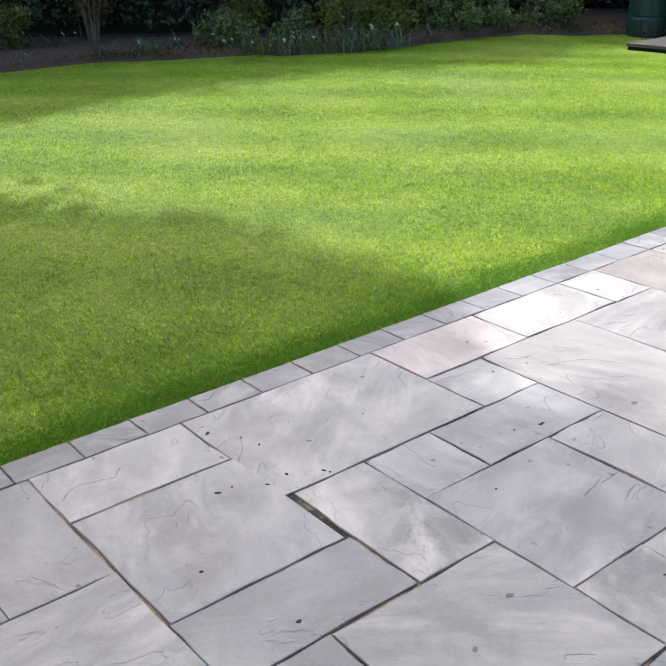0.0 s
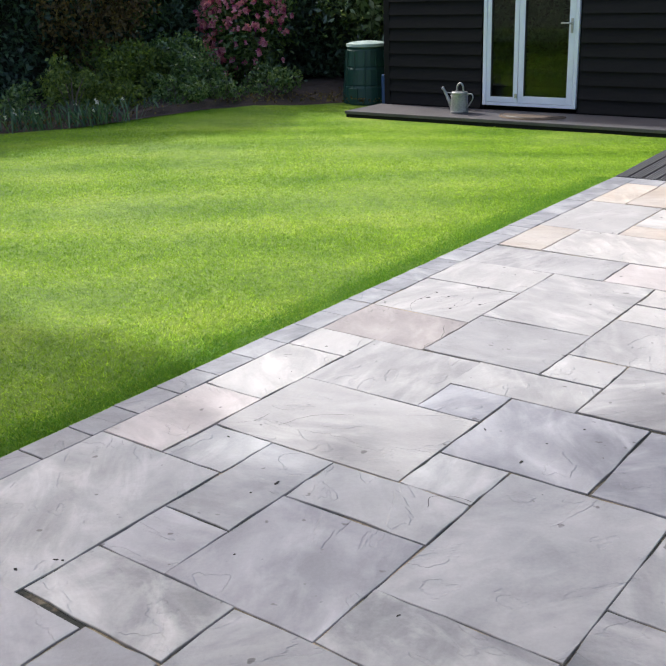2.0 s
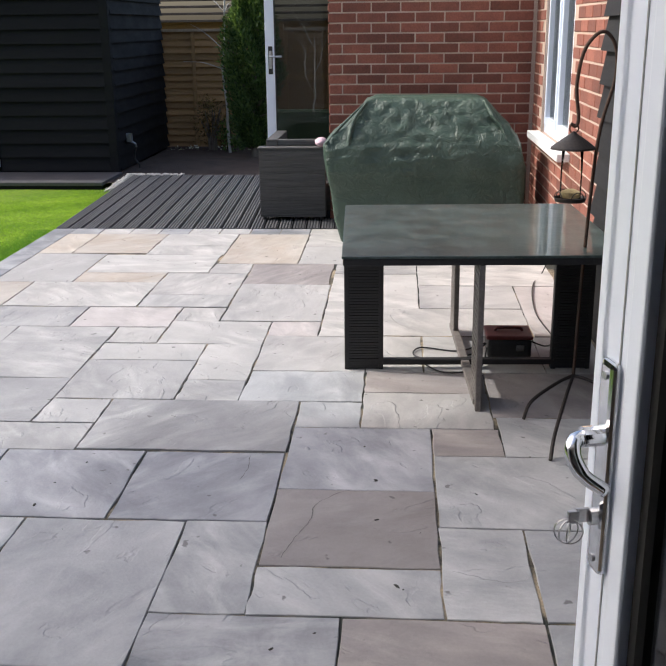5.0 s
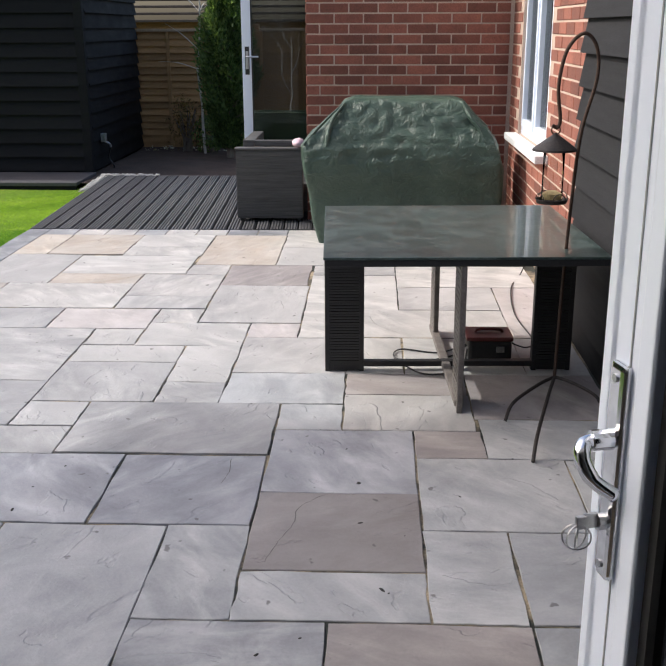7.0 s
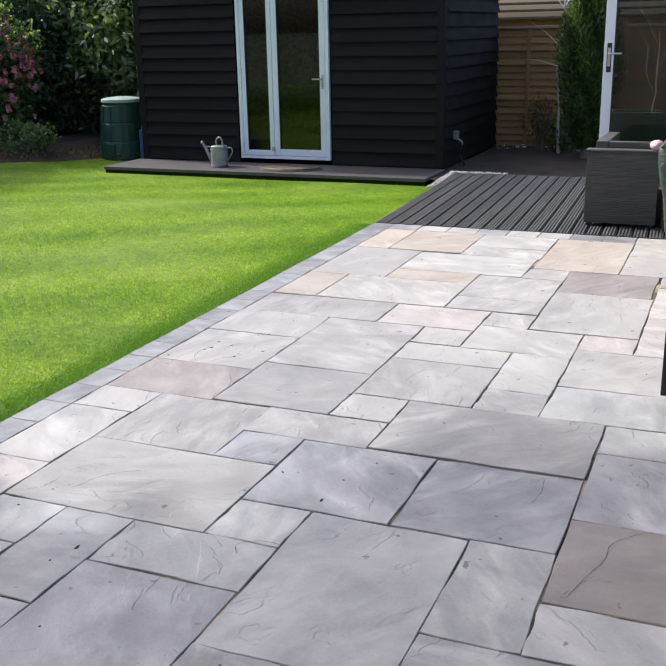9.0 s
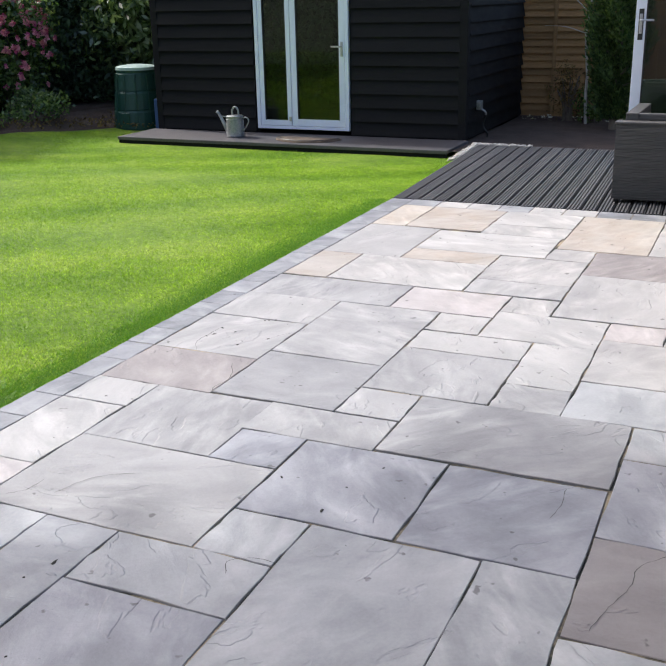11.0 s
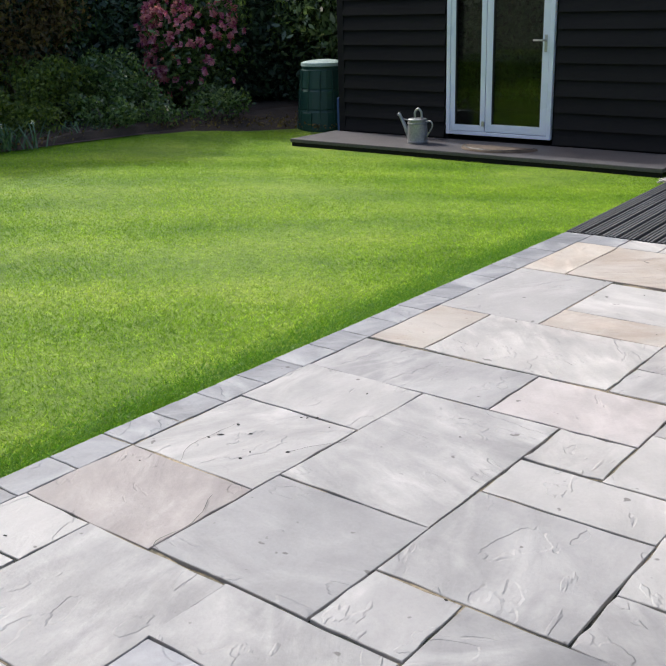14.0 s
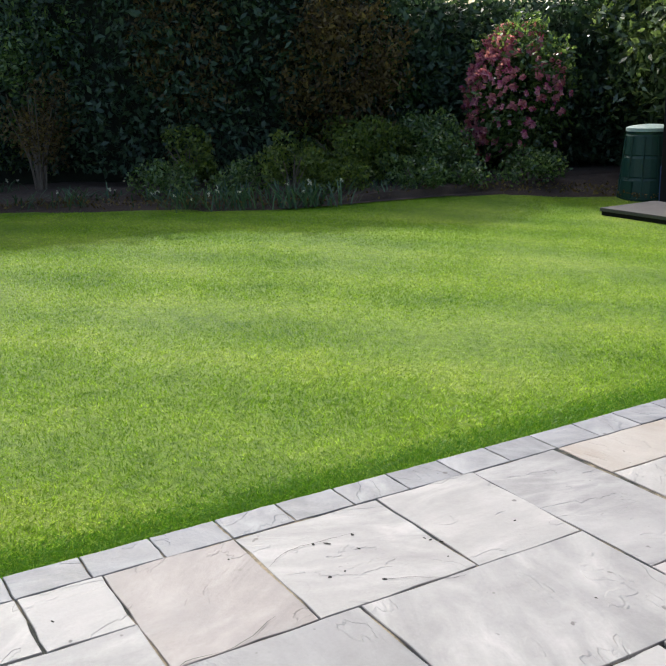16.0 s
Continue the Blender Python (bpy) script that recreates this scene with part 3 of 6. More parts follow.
tagged(part("threshold", boxed(-1.0, 1.0, HOUSE_Y - 0.3, HOUSE_Y + 0.02, -0.05, 0.02, bevel=0.004), M_UPVC), "white plastic door threshold", "threshold", kind="structure")

# ---------------------------------------------------------------- garden room (black timber shed)
shed = empty("garden_shed", "black timber-clad garden room with white glazed double door", "shed")
DX0, DX1, DZ0, DZ1 = -5.31, -4.12, 0.125, 2.08


def weather_board(bm, x0, x1, z, h, y):
    """One feather-edged board on the front: thick at its lower edge."""
    jit = random.uniform(-0.004, 0.004)
    pts = [(y - 0.042 + jit, z), (y - 0.008, z + h), (y + 0.004, z + h), (y + 0.004, z)]
    a = [bm.verts.new((x0, p, q)) for p, q in pts]
    b = [bm.verts.new((x1, p, q)) for p, q in pts]
    for i in range(4):
        bm.faces.new((a[i], a[(i + 1) % 4], b[(i + 1) % 4], b[i]))
    bm.faces.new(a[::-1])
    bm.faces.new(b)
    return bm


for b in ((SHED_X0, DX0, SHED_Y, SHED_Y + 0.1, 0, 2.5), (DX1, SHED_X1, SHED_Y, SHED_Y + 0.1, 0, 2.5), (DX0, DX1, SHED_Y, SHED_Y + 0.1, DZ1, 2.5), (SHED_X0, SHED_X0 + 0.1, SHED_Y + 0.1, 9.9, 0, 2.5),
          (SHED_X1 - 0.1, SHED_X1, SHED_Y + 0.1, 9.9, 0, 2.5), (SHED_X0, SHED_X1, 9.8, 9.9, 0, 2.5), (SHED_X0, SHED_X1, SHED_Y, 9.9, -0.05, 0.07)):
    part("wall", boxed(*b, bevel=0), M_BLACKWOOD, shed)
part("roof", boxed(SHED_X0 - 0.15, SHED_X1 + 0.15, SHED_Y - 0.2, 10.0, 2.5, 2.6, bevel=0.01), M_BLACKWOOD, shed)
EXPOSE = 0.154
for k in range(16):
    z = 0.085 + k * EXPOSE
    spans = [(SHED_X0 + 0.05, DX0 - 0.03), (DX1 + 0.03, SHED_X1 - 0.055)] if z + EXPOSE < DZ1 + 0.03 else [(SHED_X0 + 0.05, SHED_X1 - 0.055)]
    for x0, x1 in spans:
        part("board", weather_board(bmesh.new(), x0, x1, z, EXPOSE + 0.022, SHED_Y), M_BLACKWOOD, shed)
    t = weather_board(bmesh.new(), SHED_Y + 0.06, 9.9, z, EXPOSE + 0.022, 0)
    t.transform(Matrix(((0, -1, 0, SHED_X1), (1, 0, 0, 0), (0, 0, 1, random.uniform(-0.012, 0.012)), (0, 0, 0, 1))))
    part("board", t, M_BLACKWOOD, shed)
part("corner_post", boxed(SHED_X1 - 0.06, SHED_X1 + 0.035, SHED_Y - 0.035, SHED_Y + 0.06, 0.03, 2.5), M_BLACKWOOD, shed)
part("corner_post", boxed(SHED_X0 - 0.035, SHED_X0 + 0.05, SHED_Y - 0.035, SHED_Y + 0.06, 0.03, 2.5), M_BLACKWOOD, shed)


def glazed_leaf(parent, name, x0, x1, z0, z1, y, stile=0.07, glass=M_GLASS):
    """A white glazed door leaf in the plane of y, with its frame bars, gasket and pane."""
    leaf = part(name, boxed(x0, x0 + stile, y, y + 0.055, z0, z1), M_UPVC, parent)
    for b in ((x1 - stile, x1, y, y + 0.055, z0, z1), (x0 + stile, x1 - stile, y, y + 0.055, z0, z0 + stile * 1.1), (x0 + stile, x1 - stile, y, y + 0.055, z1 - stile, z1)):
        part("rail", boxed(*b), M_UPVC, leaf)
    for b in ((x0 + stile, x0 + stile + 0.008, z0 + stile, z1 - stile), (x1 - stile - 0.008, x1 - stile, z0 + stile, z1 - stile)):
        part("gasket", boxed(b[0], b[1], y + 0.006, y + 0.05, b[2], b[3], bevel=0), M_GASKET, leaf)
    p = part("pane", boxed(x0 + stile, x1 - stile, y + 0.02, y + 0.034, z0 + stile, z1 - stile, bevel=0), glass, leaf)
    p.visible_shadow = False
    return leaf


def lever(parent, x, y, z, left=True, material=M_STEEL):
    """A small lever handle on its plate, on a face that looks towards -y."""
    s = -1 if left else 1
    h = part("handle", boxed(x - 0.013, x + 0.013, y - 0.012, y, z - 0.11, z + 0.05, bevel=0.004), material, parent, "steel door handle")
    part("lever", tube(bmesh.new(), curve_pts([(x, y, z), (x, y - 0.05, z), (x + s * 0.03, y - 0.06, z), (x + s * 0.11, y - 0.055, z)], 5), 0.009, 8), material, h)
    part("keyhole", boxed(x - 0.006, x + 0.006, y - 0.018, y - 0.01, z - 0.09, z - 0.06, bevel=0.002), material, h)


fr = part("door_frame", boxed(DX0, DX0 + 0.045, SHED_Y - 0.045, SHED_Y + 0.05, DZ0, DZ1), M_UPVC, shed, "white plastic door frame")
for b in ((DX1 - 0.045, DX1, DZ0, DZ1), (DX0 + 0.045, DX1 - 0.045, DZ1 - 0.045, DZ1), (DX0 + 0.045, DX1 - 0.045, DZ0, DZ0 + 0.035)):
    part("bar", boxed(b[0], b[1], SHED_Y - 0.045, SHED_Y + 0.05, b[2], b[3]), M_UPVC, fr)
XM = -4.85
glazed_leaf(shed, "door", DX0 + 0.048, XM - 0.003, DZ0 + 0.04, DZ1 - 0.05, SHED_Y - 0.04, 0.055)
d2 = glazed_leaf(shed, "door", XM + 0.003, DX1 - 0.048, DZ0 + 0.04, DZ1 - 0.05, SHED_Y - 0.04, 0.07)
lever(shed, DX1 - 0.08, SHED_Y - 0.04, 1.065)
part("bolt", boxed(XM - 0.03, XM + 0.0, SHED_Y - 0.06, SHED_Y - 0.042, 0.22, 0.27), M_STEEL, shed)
shed.matrix_world = FAR

step = empty("shed_step", "low grey-stained timber platform before the garden room", "step")
part("top_board", boxed(-6.80, -2.70, 6.60, SHED_Y - 0.036, 0.035, 0.072, bevel=0.006), M_STEP, step)
part("fascia", boxed(-6.79, -2.71, 6.615, 6.64, -0.03, 0.034, bevel=0.003), M_BLACKWOOD, step)
part("fascia", boxed(-6.79, -6.77, 6.64, SHED_Y - 0.036, -0.03, 0.034, bevel=0.003), M_BLACKWOOD, step)
step.matrix_world = FAR

# ---------------------------------------------------------------- deck
deck = empty("decking", "dark grey grooved timber decking boards", "decking", kind="structure")
# one near-black slab under all boards, standing in for shade in the gaps
part("joist", boxed(-2.46, CLAD_X, DECK_Y + 0.01, DECK_END - 0.05, -0.10, -0.032, bevel=0), M_BLACKWOOD, deck)


SKEW = 0.05


def deck_board_mesh(length):
    """A grooved board with square-cut ends, laid at a slight angle to the patio."""
    w, g = 0.108, 4
    prof = [(0, -0.028)]
    for k in range(g):
        a = 0.004 + k * (w - 0.008) / g
        s = (w - 0.008) / g
        prof += [(a, 0), (a + s * 0.55, 0), (a + s * 0.60, -0.012), (a + s * 0.95, -0.012)]
    prof += [(w, 0), (w, -0.028)]
    bm = bmesh.new()
    a = [bm.verts.new((x, 0, z)) for x, z in prof]
    b = [bm.verts.new((x - SKEW * length, length, z)) for x, z in prof]
    for i in range(len(prof)):
        j = (i + 1) % len(prof)
        bm.faces.new((a[j], a[i], b[i], b[j]))
    bm.faces.new(a)
    bm.faces.new(b[::-1])
    me = bpy.data.meshes.new("deck_board")
    bm.to_mesh(me)
    bm.free()
    me.materials.append(M_DECK)
    return me


LONG, SHORT = deck_board_mesh(DECK_END - DECK_Y), deck_board_mesh(WALL_Y - DECK_Y - 0.01)
for k in range(40):
    x = -2.485 + k * 0.1195
    if x + 0.118 > CLAD_X:
        break
    share("deck_board", LONG if x < -0.32 else SHORT, deck, (x, DECK_Y + 0.003, 0.004 + random.uniform(-0.0015, 0.0015)))


def gravel_strip():
    """Pale gravel along the deck's far corner, by the platform."""
    r = random.Random(21)
    bm = bmesh.new()
    for k in range(420):
        if k < 260:
            y = r.uniform(6.5, 7.62)
            x, z = -2.485 - SKEW * (y - DECK_Y) - r.uniform(0.0, 0.07), r.uniform(-0.01, 0.015)
        else:
            x, y, z = r.uniform(-2.72, -2.05), DECK_END + r.uniform(-0.03, 0.06), r.uniform(0.0, 0.015)
        t = bmesh.new()
        bmesh.ops.create_icosphere(t, subdivisions=1, radius=r.uniform(0.006, 0.016))
        for v in t.verts:
            v.co = Vector((v.co.x * r.uniform(0.8, 1.5), v.co.y, v.co.z * 0.7)) + Vector((x, y, z))
        join(bm, t)
    tagged(part("gravel", bm, M_GRAVEL), "pale gravel along the edge of the deck", "gravel", kind="stuff")


gravel_strip()

# ---------------------------------------------------------------- house: brick walls, window, cladding
def brick_mesh(length, depth=0.1, h=0.0705):
    bm = boxed(0, length, 0, depth, 0, h, bevel=0)
    bmesh.ops.bevel(bm, geom=bm.edges[:], offset=0.004, segments=1, affect="EDGES")
    me = bpy.data.meshes.new("brick")
    bm.to_mesh(me)
    bm.free()
    me.materials.append(M_BRICK)
    return me


COURSE, BL = 0.0825, 0.243
FULL, HALF = brick_mesh(BL - 0.011), brick_mesh(BL / 2 - 0.011)


def brick_wall(parent, m, length, z1, hole=None):
    """Stretcher-bond bricks on the plane y = 0 of m, from 0 to length; hole: (a, b, z0, z1)."""
    rot = m.to_euler()
    for c in range(int(z1 / COURSE)):
        z, x = c * COURSE, 0.0
        first = c % 2 == 1
        while x < length - 0.02:
            half = first or x + BL > length + 0.02
            w = BL / 2 if half else BL
            if not (hole and x + w > hole[0] + 0.02 and x < hole[1] - 0.02 and z + COURSE > hole[2] + 0.02 and z < hole[3] - 0.02):
                o = share("brick", HALF if half else FULL, parent, m @ Vector((x, random.uniform(-0.002, 0.002), z)), rot)
            x += w
            first = False


bw = tagged(part("wall_brick_north", boxed(-0.155, WALL_X + 0.3, WALL_Y + 0.005, WALL_Y + 0.3, -0.05, 2.9, bevel=0), M_MORTAR), "red brick house wall behind the covered barbecue", "brick wall", kind="structure")
WY0, WY1, WZ0, WZ1 = 3.15, 4.45, 0.80, 2.05
bm = bmesh.new()
for b in ((1.75, WY0, -0.05, 2.9), (WY1, WALL_Y, -0.05, 2.9), (WY0, WY1, -0.05, WZ0), (WY0, WY1, WZ1, 2.9)):
    box(bm, WALL_X + 0.005, WALL_X + 0.3, b[0], b[1], b[2], b[3])
be = tagged(part("wall_brick_east", bm, M_MORTAR), "sunlit red brick house wall with a white window", "brick wall", kind="structure")

win = tagged(part("window_1", boxed(WALL_X + 0.03, WALL_X + 0.1, WY0, WY0 + 0.06, WZ0, WZ1), M_UPVC), "white plastic window in the brick wall", "window", kind="structure")
for b in ((WY1 - 0.06, WY1, WZ0, WZ1), (WY0 + 0.06, WY1 - 0.06, WZ0, WZ0 + 0.07), (WY0 + 0.06, WY1 - 0.06, WZ1 - 0.06, WZ1), ((WY0 + WY1) / 2 - 0.04, (WY0 + WY1) / 2 + 0.04, WZ0 + 0.07, WZ1 - 0.06)):
    part("window_frame", boxed(WALL_X + 0.03, WALL_X + 0.1, *b), M_UPVC, win)
for a, b in ((WY0 + 0.06, (WY0 + WY1) / 2 - 0.04), ((WY0 + WY1) / 2 + 0.04, WY1 - 0.06)):
    for c in ((a, a + 0.045, WZ0 + 0.07, WZ1 - 0.06), (b - 0.045, b, WZ0 + 0.07, WZ1 - 0.06), (a + 0.045, b - 0.045, WZ0 + 0.07, WZ0 + 0.12)):
        part("sash", boxed(WALL_X + 0.018, WALL_X + 0.075, *c), M_UPVC, win)
    part("pane", boxed(WALL_X + 0.055, WALL_X + 0.07, a + 0.045, b - 0.045, WZ0 + 0.12, WZ1 - 0.06, bevel=0), M_GLASS, win)
part("window_sill", boxed(WALL_X - 0.085, WALL_X + 0.1, WY0 - 0.14, WY1 + 0.14, WZ0 - 0.055, WZ0 - 0.002, bevel=0.006), M_SILL, win)
wall("wall_room_dark", "dark plain wall of the room behind the window", M_ROOM, WALL_X + 0.9, WALL_X + 1.0, 1.7, 5.2, -0.05, 2.6)

cl = wall("wall_clad", "house wall clad with weathered black feather-edged boards", M_CLAD, CLAD_X + 0.03, CLAD_X + 0.3, HOUSE_Y, 1.745, -0.05, 2.9)
for k in range(15):
    t = weather_board(bmesh.new(), HOUSE_Y, 1.76, 0.14 + k * 0.168, 0.19, 0)
    t.transform(Matrix(((0, 1, 0, CLAD_X + 0.025), (1, 0, 0, 0), (0, 0, 1, 0), (0, 0, 0, 1))))
    bmesh.ops.recalc_face_normals(t, faces=t.faces[:])
    part("board", t, M_CLAD, cl)
tagged(part("baseboard", boxed(CLAD_X - 0.005, CLAD_X + 0.03, HOUSE_Y, 1.745, -0.05, 0.135, bevel=0.004), M_BLACKWOOD), "black plinth board under the cladding", "plinth", kind="structure")

# ---------------------------------------------------------------- fence and what lies behind it
fence = empty("fence", "brown larch-lap timber fence panels with posts", "fence", kind="structure")
for k in range(4):
    x0 = -3.0 + k * 1.83
    for r in range(18):
        part("slat", weather_board(bmesh.new(), x0 + 0.05, x0 + 1.79, -0.06 + r * 0.0905, 0.106, 10.06), M_FENCE, fence)
    for q in (0.05, 0.62, 1.2, 1.74):
        part("batten", boxed(x0 + q, x0 + q + 0.045, 10.0, 10.035, -0.06, 1.58, bevel=0.003), M_FENCE, fence)
    part("post", boxed(x0 - 0.045, x0 + 0.045, 10.03, 10.12, -0.07, 1.66), M_FENCE, fence)
    part("capping", boxed(x0 + 0.05, x0 + 1.79, 9.99, 10.09, 1.575, 1.61), M_WOOD, fence)
hut = empty("neighbour_outbuilding", "low neighbouring building with a weathered tiled roof", "outbuilding")
part("wall", boxed(-4.8, 2.6, 14.0, 16.5, -0.05, 1.75, bevel=0), M_FENCE, hut)
for r in range(9):
    part("tile_course", boxed(-5.0, 2.8, 13.75 + r * 0.2, 14.0 + r * 0.2, 1.72 + r * 0.12, 1.76 + r * 0.12, bevel=0.006), M_TILE, hut)
part("tile_course", boxed(-5.0, 2.8, 15.5, 16.9, 2.72, 2.8, bevel=0.006), M_TILE, hut)
part("barge_board", boxed(2.62, 2.7, 13.8, 16.4, 1.6, 1.74), M_WOOD, hut)
fence.matrix_world = hut.matrix_world = FAR

# ---------------------------------------------------------------- things on the patio
def glass_table():
    """Square glass-topped wicker table on a cross of four panel legs."""
    t = empty("garden_table", "square dark wicker table with dusty glass top, by the clad wall", "table")
    x0, x1, y0, y1, z = 0.20, 1.40, 0.42, 1.66, 0.70
    part("glass_top", boxed(x0, x1, y0, y1, z - 0.012, z, bevel=0.003), M_TABGLASS, t, "dusty dark glass table top")
    for b in ((x0 + 0.005, x1 - 0.005, y0 + 0.005, y0 + 0.04), (x0 + 0.005, x1 - 0.005, y1 - 0.04, y1 - 0.005), (x0 + 0.005, x0 + 0.04, y0 + 0.04, y1 - 0.04), (x1 - 0.04, x1 - 0.005, y0 + 0.04, y1 - 0.04)):
        part("rim", boxed(*b, z - 0.042, z - 0.013), M_WICKBLK, t)
    cx, cy = 0.79, 1.01
    for b in ((x0 + 0.04, x1 - 0.04, cy - 0.02, cy + 0.02, 0.022, 0.05), (cx - 0.02, cx + 0.02, y0 + 0.04, cy - 0.022, 0.022, 0.05), (cx - 0.02, cx + 0.02, cy + 0.022, y1 - 0.04, 0.022, 0.05)):
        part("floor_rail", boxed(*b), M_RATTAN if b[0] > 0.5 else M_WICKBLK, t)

    def panel(ax, lo, hi, c, m, k3=1.0):
        """A woven panel leg: rows of strands over a thin board."""
        def bx(a, b, d, z0, z1, bev):
            d *= k3
            return boxed(a, b, c - d, c + d, z0, z1, bevel=bev) if ax == "x" else boxed(c - d, c + d, a, b, z0, z1, bevel=bev)
        leg = part("leg", bx(lo + 0.012, hi - 0.012, 0.016, 0.004, z - 0.043, 0.0), m, t, "woven wicker panel leg")
        bm = bmesh.new()
        n = 44
        for k in range(n):
            zz = 0.03 + k * (z - 0.09) / n
            join(bm, bx(lo + 0.012, hi - 0.012, 0.021 + 0.003 * (k % 2), zz, zz + 0.011, 0))
        part("weave", bm, m, leg)
        for a in (lo, hi - 0.024):
            part("edge_bar", bx(a, a + 0.024, 0.022, 0.0, z - 0.043, 0.004), m, leg)
        return leg

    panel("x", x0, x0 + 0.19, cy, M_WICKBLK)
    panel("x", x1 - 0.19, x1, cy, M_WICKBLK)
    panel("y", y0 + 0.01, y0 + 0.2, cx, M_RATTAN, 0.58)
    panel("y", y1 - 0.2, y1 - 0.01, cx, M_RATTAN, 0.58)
    # it stands a little askew
    t.matrix_world = Matrix.Translation((x0, y0, 0)) @ Matrix.Rotation(radians(2.3), 4, "Z") @ Matrix.Translation((-x0, -y0, 0))


glass_table()


def covered_barbecue():
    """A barbecue under its cloth cover: box body, sloped shoulders, flat hood top, creases."""
    b = empty("covered_barbecue", "barbecue under a creased dark green cloth cover", "barbecue")
    # outline of the cover at each height: x0, x1, y0, y1
    rings = [(-0.03, 1.38, 3.97, 4.55, 0.0), (-0.08, 1.40, 3.95, 4.56, 0.18), (-0.11, 1.41, 3.93, 4.58, 0.40), (-0.13, 1.40, 3.86, 4.60, 0.56), (-0.145, 1.38, 3.86, 4.60, 0.66), (-0.15, 1.36, 3.88, 4.60, 0.75),
             (-0.10, 1.33, 3.91, 4.58, 0.82), (0.02, 1.27, 3.96, 4.55, 0.90), (0.12, 1.17, 4.02, 4.52, 1.0), (0.18, 1.10, 4.07, 4.48, 1.075), (0.26, 1.03, 4.13, 4.44, 1.095)]
    bm, loops, n = bmesh.new(), [], 30
    for x0, x1, y0, y1, z in rings:
        lp = []
        for k in range(4 * n):
            s, f = k // n, (k % n) / n
            x, y = ((x0 + (x1 - x0) * f, y0), (x1, y0 + (y1 - y0) * f), (x1 - (x1 - x0) * f, y1), (x0, y1 - (y1 - y0) * f))[s]
            cx, cy = (x0 + x1) / 2, (y0 + y1) / 2
            e = abs(f - 0.5) * 2
            pull = 0.04 * e ** 6
            x, y = x + (cx - x) * pull, y + (cy - y) * pull
            w = noise.noise(Vector((x * 5, y * 5, z * 2.2))) * (0.018 if z < 0.7 else 0.010) + noise.noise(Vector((x * 16, y * 16, z * 9))) * 0.006
            d = Vector((x - cx, y - cy, 0)).normalized()
            lp.append(bm.verts.new((x + d.x * w, y + d.y * w, max(0.0, z + (noise.noise(Vector((x * 7, y * 7, z * 5))) * 0.012 if z > 0.05 else 0)))))
        loops.append(lp)
    for a, c in zip(loops, loops[1:]):
        for k in range(4 * n):
            bm.faces.new((a[k], a[(k + 1) % (4 * n)], c[(k + 1) % (4 * n)], c[k]))
    bm.faces.new(loops[-1])
    bmesh.ops.subdivide_edges(bm, edges=[e for e in bm.edges if abs(e.verts[0].co.z - e.verts[1].co.z) > 0.06], cuts=4, use_grid_fill=True)
    for v in bm.verts:
        p = v.co
        v.co = p + Vector((0, -1, 0.4)) * (0.010 - 0.040 * abs(noise.noise(p * 8)) - 0.014 * abs(noise.noise(p * 21))) * (0.0 if p.z < 0.1 else 0.35 if p.z < 0.5 else 1.0)
    part("cover", bm, M_COVER, b, smooth=True)
    # raised folds at the corners of the hood
    for pts, r in (([(0.19, 4.06, 1.07), (0.10, 3.98, 0.95), (0.06, 3.91, 0.82), (0.05, 3.87, 0.64)], [0.008, 0.016, 0.018, 0.006]), ([(1.07, 4.07, 1.08), (1.13, 3.99, 0.97), (1.20, 3.95, 0.88), (1.25, 3.90, 0.78)], [0.006, 0.02, 0.016, 0.005]),
                   ([(0.17, 4.07, 1.06), (0.0, 3.99, 0.90), (-0.12, 3.90, 0.77)], [0.006, 0.012, 0.01])):
        c = curve_pts(pts, 6)
        rr = list(np.interp(np.linspace(0, 1, len(c)), np.linspace(0, 1, len(pts)), r))
        part("fold", tube(bmesh.new(), c, rr, 8), M_COVER, b, smooth=True)


covered_barbecue()


